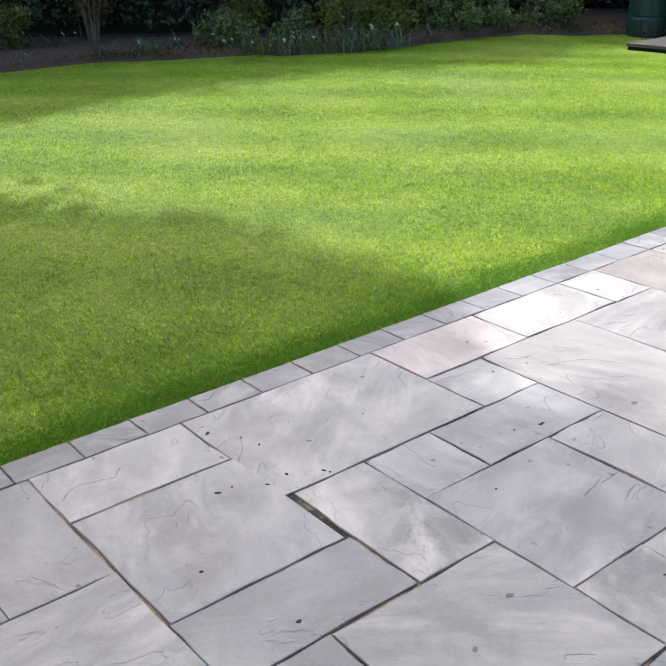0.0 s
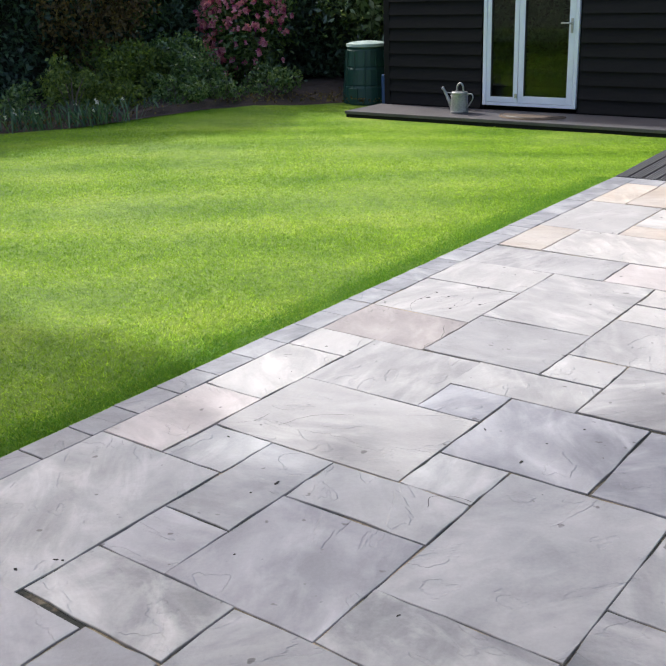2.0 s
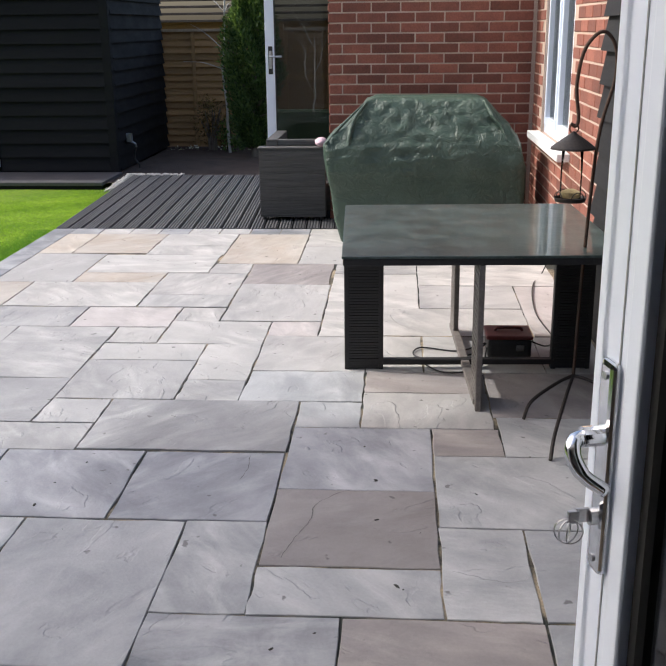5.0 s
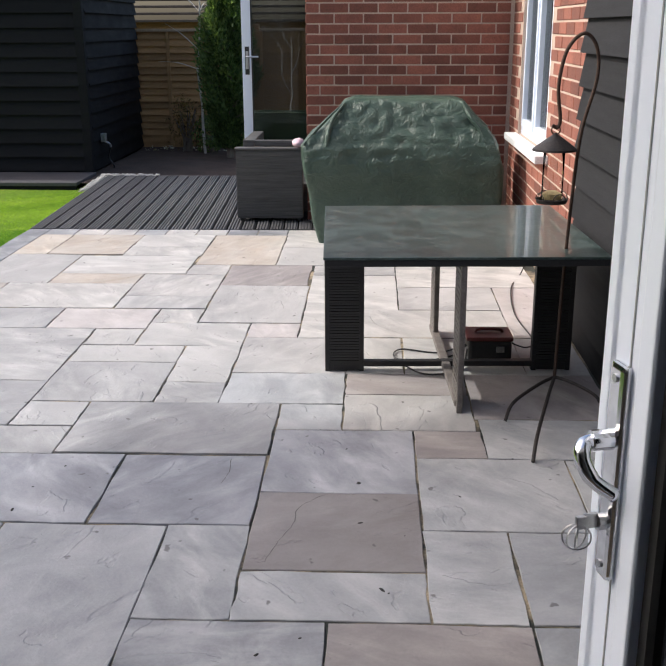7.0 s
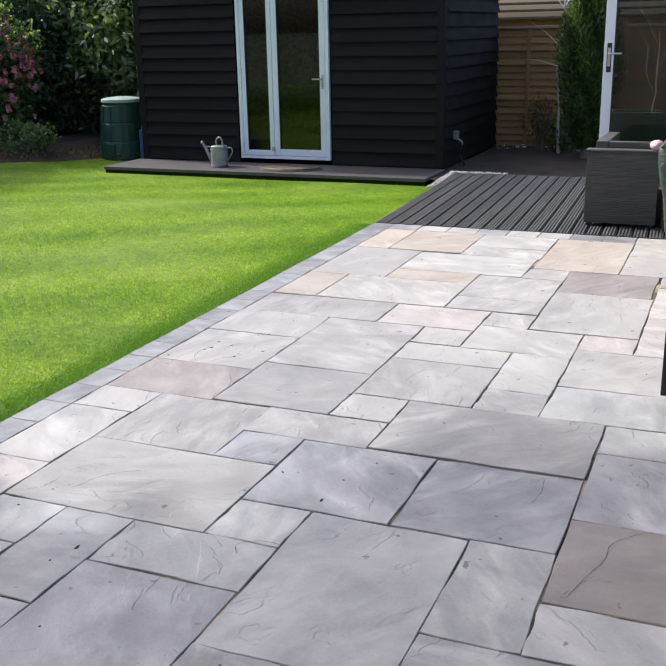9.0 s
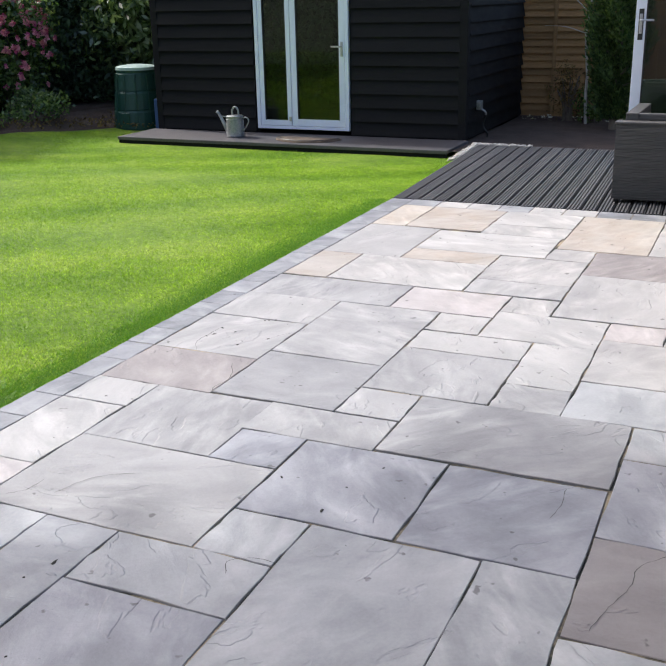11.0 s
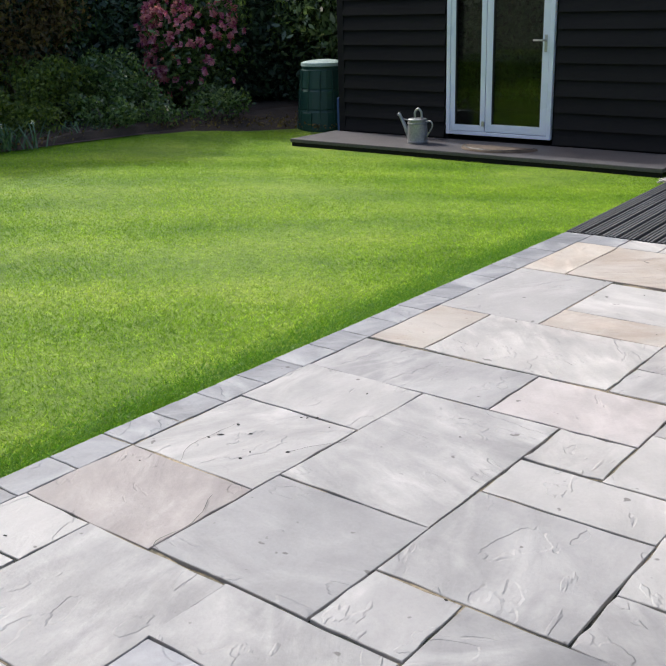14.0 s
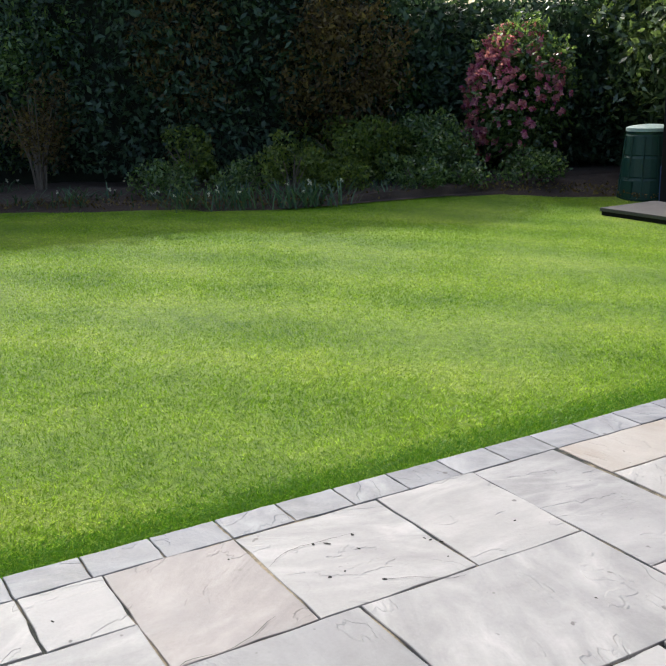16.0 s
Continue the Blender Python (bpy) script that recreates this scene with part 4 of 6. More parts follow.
def wicker_sofa():
    """End of a boxy wicker sofa: arm panel woven in flat rows, back behind it, a cushion."""
    s = empty("wicker_sofa", "dark grey woven wicker garden sofa on the deck", "sofa")
    x0, x1, y0, z = -0.78, -0.19, 4.86, 0.63
    a = part("arm", boxed(x0 + 0.01, x1 - 0.01, y0 + 0.006, y0 + 0.11, 0.03, z - 0.012, bevel=0.004), M_WICKER, s)
    n = 56
    bm = bmesh.new()
    for k in range(n):
        zz = 0.035 + k * (z - 0.06) / n
        for j in range(4):
            xa = x0 + 0.01 + j * (x1 - x0 - 0.02) / 4
            o = random.uniform(0.0, 0.005) + (0.003 if (k + j) % 2 else 0)
            box(bm, xa, xa + (x1 - x0 - 0.02) / 4, y0 - o, y0 + 0.012, zz, zz + 0.0092)
    part("weave", bm, M_WICKER, a)
    part("arm_top", boxed(x0, x1, y0 - 0.008, y0 + 0.12, z - 0.012, z + 0.004, bevel=0.004), M_WICKER, s)
    part("back", boxed(x0 + 0.06, x0 + 0.16, y0 + 0.12, y0 + 0.88, 0.03, 0.69, bevel=0.01), M_WICKER, s)
    part("back_top", boxed(x0 + 0.07, x1, y0 + 0.13, y0 + 0.2, 0.635, 0.685, bevel=0.008), M_WICKER, s)
    part("seat", boxed(x0 + 0.165, x1 + 0.05, y0 + 0.21, y0 + 0.88, 0.05, 0.3, bevel=0.01), M_WICKER, s)
    for x in (x0 + 0.03, x1 - 0.06):
        part("foot", boxed(x, x + 0.03, y0 + 0.02, y0 + 0.05, 0.004, 0.032), M_BLACKP, s)
    bm = bmesh.new()
    bmesh.ops.create_icosphere(bm, subdivisions=3, radius=1)
    for v in bm.verts:
        v.co = Vector((v.co.x * 0.052, v.co.y * 0.08, v.co.z * 0.04)) * (1 + 0.2 * noise.noise(v.co * 3)) + Vector((-0.235, 4.92, 0.672))
    tagged(part("crumpled_cloth", bm, M_PINKC, smooth=True), "crumpled pale pink cloth on the sofa arm", "cloth")


wicker_sofa()


def feeder_hook():
    """Three-footed iron crook with a hanging bird feeder."""
    cx, cy = 1.222, 0.62
    h = empty("shepherd_hook", "rusty black iron crook stand with three curved feet", "hook stand")
    part("pole", tube(bmesh.new(), curve_pts([(cx, cy, 0.105), (cx + 0.01, cy, 0.6), (cx + 0.035, cy - 0.01, 1.15), (cx + 0.085, cy - 0.02, 1.40), (cx + 0.075, cy - 0.03, 1.53), (cx + 0.02, cy - 0.035, 1.585), (cx - 0.045, cy - 0.04, 1.52),
                                              (cx - 0.07, cy - 0.04, 1.38), (cx - 0.055, cy - 0.04, 1.25), (cx - 0.065, cy - 0.04, 1.215), (cx - 0.085, cy - 0.04, 1.225)], 6), 0.0075, 8), M_RUSTIRON, h)
    for fx, fy in ((0.975, 0.36), (1.03, -0.05), (1.41, 0.46)):
        part("foot", tube(bmesh.new(), curve_pts([(cx, cy, 0.115), (cx + (fx - cx) * 0.35, cy + (fy - cy) * 0.35, 0.11), (cx + (fx - cx) * 0.85, cy + (fy - cy) * 0.85, 0.075), (fx, fy, 0.006)], 6), 0.0075, 8), M_METALBLK, h)
    f = empty("bird_feeder", "hanging glass bird feeder with a dark metal roof", "bird feeder")
    fx, fy = cx - 0.07, cy - 0.04
    part("ring", tube(bmesh.new(), [(fx + 0.018 * math.cos(a), fy, 1.205 + 0.018 * math.sin(a)) for a in np.linspace(0, 2 * math.pi, 15)], 0.003, 6), M_RUSTIRON, f)
    part("roof", lathe([(0.002, 1.195), (0.014, 1.185), (0.05, 1.160), (0.09, 1.130), (0.092, 1.122), (0.085, 1.122), (0.01, 1.15)], 28, (fx, fy, 0)), M_METALBLK, f, "dark metal cone roof")
    t = part("tube", lathe([(0.044, 0.92), (0.044, 1.135)], 24, (fx, fy, 0)), M_CLEAR, f, "clear glass seed tube", smooth=True)
    t.visible_shadow = False
    part("seed", lathe([(0.040, 0.922), (0.040, 0.945), (0.02, 0.955), (0.001, 0.956)], 20, (fx, fy, 0)), M_SEED, f)
    part("tray", lathe([(0.02, 0.900), (0.062, 0.905), (0.068, 0.922), (0.064, 0.922), (0.058, 0.910), (0.01, 0.908)], 28, (fx, fy, 0)), M_METALBLK, f)
    for k in range(4):
        a = k * math.pi / 2 + 0.4
        c = Vector((fx + 0.058 * math.cos(a), fy + 0.058 * math.sin(a), 0.92))
        tg = Vector((-math.sin(a), math.cos(a), 0))
        part("perch", tube(bmesh.new(), [c + tg * 0.03 * math.cos(s) + Vector((0, 0, 0.028 * math.sin(s))) for s in np.linspace(0, math.pi, 10)], 0.002, 6), M_METALBLK, f)


feeder_hook()


def power_box():
    p = empty("power_pack", "dark red and black power pack on the patio under the table", "power pack")
    part("case", boxed(0.89, 1.11, 1.16, 1.34, 0.0, 0.105, bevel=0.018), M_BLACKP, p)
    part("lid", boxed(0.88, 1.115, 1.15, 1.35, 0.106, 0.128, bevel=0.01), M_REDP, p, "dark red plastic lid")
    part("carry_handle", tube(bmesh.new(), curve_pts([(0.93, 1.25, 0.127), (0.95, 1.25, 0.142), (1.05, 1.25, 0.142), (1.07, 1.25, 0.127)], 5), 0.008, 8), M_REDP, p)
    part("socket", boxed(1.03, 1.07, 1.148, 1.16, 0.05, 0.08, bevel=0.003), M_STEEL, p)
    for pts in ([(0.89, 1.24, 0.06), (0.8, 1.2, 0.01), (0.62, 1.13, 0.008), (0.52, 1.2, 0.008), (0.56, 1.32, 0.008), (0.75, 1.27, 0.008), (0.89, 1.28, 0.05)], [(0.89, 1.2, 0.05), (0.84, 1.02, 0.008), (0.66, 0.94, 0.008), (0.52, 1.16, 0.008)],
                [(1.11, 1.26, 0.07), (1.2, 1.3, 0.03), (1.27, 1.5, 0.008), (1.24, 2.0, 0.008), (1.3, 2.6, 0.01), (1.42, 3.0, 0.01), (1.53, 3.0, 0.3)]):
        part("cable", tube(bmesh.new(), curve_pts(pts, 8), 0.0042, 6), M_BLACKP, p)


power_box()


def open_door():
    """The white house door, standing open beside the camera, with handle, lock and keys on its inner face."""
    hinge, free = Vector((0.915, -3.28, 0)), Vector((0.723, -2.47, 0))
    d = (free - hinge).normalized()
    w = (free - hinge).length
    m = Matrix(((d.x, d.y, 0, hinge.x), (d.y, -d.x, 0, hinge.y), (0, 0, 1, 0), (0, 0, 0, 1)))
    # local: x from hinge to free edge, y out of the far face (positive: away from the doorway), z up
    door = empty("open_house_door", "open white plastic glazed house door with chrome handle", "door")
    z0, z1, th = 0.04, 2.08, 0.06
    lx = lambda *b, bevel=0.004: boxed(*b, bevel=bevel, m=m)

    def fix(t):
        bmesh.ops.recalc_face_normals(t, faces=t.faces[:])
        return t
    st = 0.088
    leaf = part("leaf", fix(lx(w - st, w, -th, 0, z0, z1, bevel=0.006)), M_UPVC, door)
    for b in ((0, st, -th, 0, z0, z1), (st, w - st, -th, 0, z0, z0 + 0.14), (st, w - st, -th, 0, z1 - 0.1, z1)):
        part("rail", fix(lx(*b)), M_UPVC, leaf)
    for s in (0.006, -th - 0.006):
        part("bead", fix(lx(w - st - 0.018, w - st + 0.012, min(s, 0 if s > 0 else -th), max(s, 0 if s > 0 else -th), z0 + 0.13, z1 - 0.09, bevel=0.003)), M_UPVC, leaf)
        part("lip", fix(lx(w - 0.022, w + 0.012, -0.012 if s > 0 else -th, 0.004 if s > 0 else -th + 0.012, z0, z1, bevel=0.003)), M_UPVC, leaf)
    for q in (0.030, 0.050):
        part("groove", fix(lx(w - st + q - 0.016, w - st + q - 0.0135, -th - 0.0012, -th + 0.004, z0, z1, bevel=0.0)), M_ZINC, leaf)
    part("gasket", fix(lx(w - st - 0.034, w - st - 0.018, -th + 0.01, -0.01, z0 + 0.14, z1 - 0.1, bevel=0.0)), M_GASKET, leaf)
    g = part("pane", fix(lx(st, w - st - 0.034, -th + 0.02, -0.02, z0 + 0.14, z1 - 0.1, bevel=0)), M_GLASS, leaf)
    g.visible_shadow = False
    s = -1 if (m.to_3x3() @ Vector((0, 1, 0))).x > 0 else 1
    f = 0.0 if s > 0 else -th          # the face that looks towards the lawn
    hz, hx = 1.165, w - 0.045
    y = lambda a: f + s * a
    pl = part("handle_plate", fix(lx(hx - 0.016, hx + 0.016, min(y(0), y(0.012)), max(y(0), y(0.012)), hz - 0.158, hz + 0.10, bevel=0.007)), M_CHROME, door, "chrome handle plate")
    part("boss", fix(tube(bmesh.new(), [m @ Vector((hx, y(0.01), hz + 0.012)), m @ Vector((hx, y(0.035), hz + 0.012))], 0.012, 14)), M_CHROME, pl)
    part("lever", fix(tube(bmesh.new(), [m @ Vector(p) for p in curve_pts([(hx, y(0.03), hz + 0.012), (hx - 0.004, y(0.044), hz + 0.010), (hx - 0.013, y(0.050), hz - 0.002), (hx - 0.022, y(0.040), hz - 0.024), (hx - 0.029, y(0.016), hz - 0.042)], 6)],
                               [0.009] * 6 + [0.0095] * 6 + [0.009] * 6 + [0.008] * 7, 14)), M_CHROME, pl, smooth=True)
    for dz in (0.083, -0.141):
        part("screw", fix(tube(bmesh.new(), [m @ Vector((hx, y(0.010), hz + dz)), m @ Vector((hx, y(0.014), hz + dz))], 0.005, 10)), M_STEEL, pl)
    part("lock_barrel", fix(tube(bmesh.new(), [m @ Vector((hx, y(0.008), hz - 0.088)), m @ Vector((hx, y(0.020), hz - 0.088))], 0.010, 14)), M_STEEL, pl)
    k = empty("keys", "steel keys on a wire ring in the door lock", "keys")
    part("key", fix(lx(hx - 0.002, hx + 0.002, min(y(0.02), y(0.036)), max(y(0.02), y(0.036)), hz - 0.094, hz - 0.076, bevel=0.001)), M_STEEL, k)
    part("key_bow", fix(lx(hx - 0.004, hx + 0.002, min(y(0.032), y(0.046)), max(y(0.032), y(0.046)), hz - 0.094, hz - 0.078, bevel=0.002)), M_STEEL, k)
    for r0, ax in ((0.014, 0.3), (0.016, -0.4), (0.012, 1.0)):
        c = Vector((hx - 0.002, y(0.044), hz - 0.103))
        part("ring", tube(bmesh.new(), [m @ (c + Vector((r0 * math.cos(a) * math.sin(ax), r0 * math.cos(a) * math.cos(ax), r0 * math.sin(a)))) for a in np.linspace(0, 2 * math.pi, 20)], 0.0011, 5), M_STEEL, k)


open_door()


def far_door():
    """The white glazed door that stands open at the end of the brick wall."""
    d = empty("open_patio_door", "white glazed patio door open beside the brick wall", "door")
    y = 5.80
    glazed_leaf(d, "leaf", -0.812, 0.05, 0.02, 2.1, y, 0.085, M_SHADEGLASS)
    lever(d, -0.765, y, 1.36, left=False)
    part("handle_backplate", boxed(-0.785, -0.745, y - 0.005, y - 0.001, 1.20, 1.45, bevel=0.001), M_BLACKP, d, "black handle plate")
    part("hinge_post", boxed(0.055, 0.115, y - 0.01, y + 0.06, -0.02, 2.15), M_UPVC, d)


far_door()

# ---------------------------------------------------------------- things by the garden room
def watering_can(x, y, z):
    c = empty("watering_can", "galvanised metal watering can on the timber platform", "watering can")
    part("body", lathe([(0.098, 0), (0.104, 0.004), (0.103, 0.03), (0.100, 0.15), (0.097, 0.235), (0.099, 0.24), (0.09, 0.246), (0.03, 0.252)], 28, (x, y, z)), M_ZINC, c, smooth=True)
    for h in (0.02, 0.2):
        part("band", lathe([(0.1035, h), (0.1055, h + 0.004), (0.1035, h + 0.008)], 28, (x, y, z)), M_ZINC, c)
    part("spout", tube(bmesh.new(), [(x - 0.085, y, z + 0.04), (x - 0.15, y, z + 0.16), (x - 0.215, y, z + 0.27), (x - 0.235, y, z + 0.285)], [0.032, 0.02, 0.015, 0.022], 12), M_ZINC, c, smooth=True)
    part("brace", tube(bmesh.new(), [(x - 0.09, y, z + 0.225), (x - 0.185, y, z + 0.235)], 0.006, 8), M_ZINC, c)
    part("top_handle", tube(bmesh.new(), curve_pts([(x - 0.03, y, z + 0.24), (x - 0.03, y, z + 0.31), (x + 0.01, y, z + 0.345), (x + 0.045, y, z + 0.31), (x + 0.05, y, z + 0.24)], 5), 0.011, 8), M_ZINC, c, smooth=True)
    part("back_handle", tube(bmesh.new(), curve_pts([(x + 0.095, y, z + 0.22), (x + 0.16, y, z + 0.225), (x + 0.175, y, z + 0.17), (x + 0.10, y, z + 0.06)], 6), 0.008, 8), M_ZINC, c, smooth=True)
    c.matrix_world = FAR


watering_can(-5.38, 6.95, 0.072)


def half_mat():
    bm = bmesh.new()
    n, c = 24, Vector((-4.46, 7.02, 0.074))
    for z0, z1, r in ((0.0, 0.018, 1.0),):
        lo, hi = [], []
        for k in range(n + 1):
            a = math.pi + math.pi * k / n
            p = c + Vector((0.40 * math.cos(a), 0.33 * math.sin(a), 0))
            lo.append(bm.verts.new(p))
            hi.append(bm.verts.new(c + Vector((0.39 * math.cos(a), 0.32 * math.sin(a), z1 + 0.002 * math.sin(k * 2.1)))))
        bm.faces.new(hi)
        bm.faces.new(lo[::-1])
        for k in range(n + 1):
            j = (k + 1) % (n + 1)
            bm.faces.new((lo[k], lo[j], hi[j], hi[k]))
    d = tagged(part("doormat", bm, M_COIR), "half-round brown coir doormat on the platform", "doormat")
    bm = bmesh.new()
    tube(bm, [c + Vector((0.36 * math.cos(a), 0.29 * math.sin(a), 0.019)) for a in np.linspace(math.pi, 2 * math.pi, 24)], 0.006, 6)
    part("border", bm, M_BLACKP, d)
    d.matrix_world = FAR


half_mat()


def compost_bin(x, y):
    c = empty("compost_bin", "dark green ribbed plastic compost bin", "compost bin")
    prof = [(0.335, 0.0)]
    for k in range(3):
        z = 0.02 + k * 0.24
        r = 0.335 - 0.028 * k
        prof += [(r, z), (r + 0.008, z + 0.01), (r - 0.012, z + 0.21), (r - 0.02, z + 0.225)]
    prof += [(0.262, 0.75), (0.255, 0.755)]
    part("body", lathe(prof, 32, (x, y, -0.01)), M_GREENP, c, smooth=False)
    part("lid", lathe([(0.262, 0.745), (0.27, 0.75), (0.268, 0.785), (0.22, 0.80), (0.10, 0.815), (0.01, 0.818)], 32, (x, y, 0)), M_SUNLID, c, "pale green lid, lightened further for sunlight")
    for a in np.linspace(0, 2 * math.pi, 12, endpoint=False):
        part("rib", tube(bmesh.new(), [(x + 0.336 * math.cos(a), y + 0.336 * math.sin(a), 0.05), (x + 0.275 * math.cos(a), y + 0.275 * math.sin(a), 0.70)], 0.008, 6), M_GREENP, c)
    part("hatch", boxed(x - 0.07, x + 0.07, y - 0.345, y - 0.31, 0.03, 0.22, bevel=0.01), M_GREENP, c)
    c.matrix_world = FAR


compost_bin(-7.38, 7.92)


def blue_tools(x, y):
    s = empty("garden_tool", "wooden-handled tool with a blue plastic blade by the wall", "garden tool")
    part("shaft", tube(bmesh.new(), [(x, y, 0.35), (x + 0.03, y + 0.02, 1.0)], 0.018, 8), M_WOOD, s)
    part("blade", boxed(x - 0.05, x + 0.06, y - 0.02, y + 0.02, 0.0, 0.42, bevel=0.012), M_BLUEP, s)
    s.matrix_world = FAR


blue_tools(-6.83, 7.55)


def outside_tap():
    t = empty("garden_tap", "small grey outdoor socket with a hanging hose end", "outdoor tap")
    x = SHED_X1 + 0.03
    part("box", boxed(x, x + 0.06, 7.78, 7.86, 0.36, 0.46, bevel=0.008), M_ZINC, t)
    part("spout", tube(bmesh.new(), curve_pts([(x + 0.03, 7.83, 0.37), (x + 0.09, 7.83, 0.34), (x + 0.1, 7.84, 0.30)], 5), 0.012, 8), M_ZINC, t)
    part("hose", tube(bmesh.new(), curve_pts([(x + 0.1, 7.84, 0.30), (x + 0.07, 7.85, 0.18), (x + 0.12, 7.86, 0.08), (x + 0.06, 7.95, -0.01)], 6), 0.010, 8), M_BLACKP, t)
    t.matrix_world = FAR


outside_tap()


def trough(x, y):
    t = empty("planter_trough", "green painted planter trough seen through the glass door", "planter")
    for b in ((x - 0.3, x + 0.45, y - 0.15, y - 0.13), (x - 0.3, x + 0.45, y + 0.13, y + 0.15), (x - 0.3, x - 0.28, y - 0.13, y + 0.13), (x + 0.43, x + 0.45, y - 0.13, y + 0.13)):
        part("side", boxed(*b, -0.02, 0.84), M_TROUGH, t)
    part("soil", boxed(x - 0.28, x + 0.43, y - 0.13, y + 0.13, 0.1, 0.78, bevel=0), M_SOIL, t)
    s = empty("bare_sapling", "thin bare branching sapling with pale bark", "sapling")
    r = random.Random(5)

    def grow(p, d, n, rad, depth):
        pts = [p]
        for _ in range(n):
            d = (d + Vector((r.uniform(-0.3, 0.3), r.uniform(-0.2, 0.2), r.uniform(-0.05, 0.25)))).normalized()
            pts.append(pts[-1] + d * 0.11)
        part("trunk" if depth == 0 else "branch", tube(bmesh.new(), pts, list(np.linspace(rad, rad * 0.45, len(pts))), 6), M_PALEBARK, s)
        if depth < 2:
            for q in pts[2::2]:
                grow(q, (d + Vector((r.uniform(-1, 1), r.uniform(-0.4, 0.4), r.uniform(0, 0.6)))).normalized(), 4 if depth == 0 else 3, rad * 0.5, depth + 1)

    grow(Vector((x + 0.07, y, 0.77)), Vector((-0.1, 0, 1)), 7, 0.0075, 0)


trough(-0.47, 6.15)


def terracotta():
    bm = lathe([(0.26, 0), (0.30, 0.02), (0.30, 0.05), (0.285, 0.06), (0.02, 0.06)], 8)
    bm.transform(pose(-2.08, -3.14, 0.001, 0, 0, 10))
    tagged(part("terracotta_slab", bm, M_TERRA), "rust-brown octagonal terracotta base on the patio", "pot base")


terracotta()

# ---------------------------------------------------------------- plants
rng = np.random.default_rng(11)


def hedge():
    """Tall dark conifer hedge along the back of the border: shade-black sheet inside, sprays outside."""
    line = [(-18.4, -7), (-17.4, -2), (-15.9, 1.5), (-13.6, 4.2), (-12.2, 6.2), (-11.8, 8.6), (-10.6, 10.6), (-8.5, 11.4), (-5.5, 11.8), (-3.4, 11.6)]
    c = curve_pts([(x, y, 0) for x, y in line], 8)
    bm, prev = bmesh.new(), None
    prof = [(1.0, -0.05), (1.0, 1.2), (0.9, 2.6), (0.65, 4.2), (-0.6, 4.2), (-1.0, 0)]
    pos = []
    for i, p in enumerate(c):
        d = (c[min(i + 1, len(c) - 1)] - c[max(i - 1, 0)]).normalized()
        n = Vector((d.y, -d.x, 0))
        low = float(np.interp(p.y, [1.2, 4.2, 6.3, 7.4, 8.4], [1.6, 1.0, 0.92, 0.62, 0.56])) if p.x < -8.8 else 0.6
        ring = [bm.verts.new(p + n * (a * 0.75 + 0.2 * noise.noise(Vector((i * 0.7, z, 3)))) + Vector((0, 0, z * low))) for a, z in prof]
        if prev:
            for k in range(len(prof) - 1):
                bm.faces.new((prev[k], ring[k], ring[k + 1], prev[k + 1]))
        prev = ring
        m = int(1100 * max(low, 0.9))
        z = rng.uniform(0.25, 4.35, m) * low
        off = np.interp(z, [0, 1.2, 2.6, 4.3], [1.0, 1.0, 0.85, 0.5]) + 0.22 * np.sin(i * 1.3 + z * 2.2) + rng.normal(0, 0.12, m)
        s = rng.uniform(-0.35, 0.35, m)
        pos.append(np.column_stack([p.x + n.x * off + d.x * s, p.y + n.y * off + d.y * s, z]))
    h = tagged(part("hedge_inside", bm, M_HEDGESHADE), "tall dense dark green conifer hedge behind the border", "hedge", kind="stuff")
    leaf_mesh("hedge_sprays", np.concatenate(pos), 0.11, 0.22, L_CONIFER, rng, h, droop=0.1)


hedge()


def shrub(name, label, x, y, size, n, leaf, wide, material, stems=5, clumps=45, lump=0.22, z0=0.25, category="shrub"):
    """A bush: several stems that fork from the base and a crown of leaves in clumps."""
    e = empty(name, label, category)
    for k in range(stems):
        a = 2 * math.pi * k / stems + rng.uniform(-0.4, 0.4)
        r = rng.uniform(0.3, 0.8)
        tip = Vector((x + size[0] * r * math.cos(a), y + size[1] * r * math.sin(a), z0 + size[2] * rng.uniform(1.0, 1.6)))
        mid = Vector((x + size[0] * 0.25 * math.cos(a), y + size[1] * 0.25 * math.sin(a), tip.z * 0.5))
        pts = curve_pts([(x + 0.05 * math.cos(a), y + 0.05 * math.sin(a), -0.03), mid, tip], 5)
        part("stem", tube(bmesh.new(), pts, list(np.linspace(0.02, 0.005, len(pts))), 6), M_BARK, e)
    p = lumps(rng, (x, y, z0 + size[2]), size, clumps, lump, n)
    leaf_mesh("crown", p, leaf, wide, material, rng, e)
    return e


# the pink camellia
cam_x, cam_y = -10.1, 8.6
camellia = shrub("camellia_bush", "camellia bush covered in pink blossom, beside the lawn", cam_x, cam_y, (0.64, 0.64, 0.98), 9000, 0.085, 0.24, L_DARK, 6, 70, 0.26, 0.12)


def blossom_mesh():
    pos, nrm = [], []
    r = np.random.default_rng(2)
    for k in range(16):
        a, t = k * 2.4, 0.2 + 0.9 * (k / 16)
        nrm.append((math.cos(a) * t, -1.1 + t * 0.5, math.sin(a) * t))
        pos.append((0.006 * math.cos(a), 0, 0.006 * math.sin(a)))
    ob = leaf_mesh("blossom", np.array(pos), 0.075, 0.42, P_PINK, r, normals=np.array(nrm) * 3)
    me = ob.data
    bpy.data.objects.remove(ob)
    return me


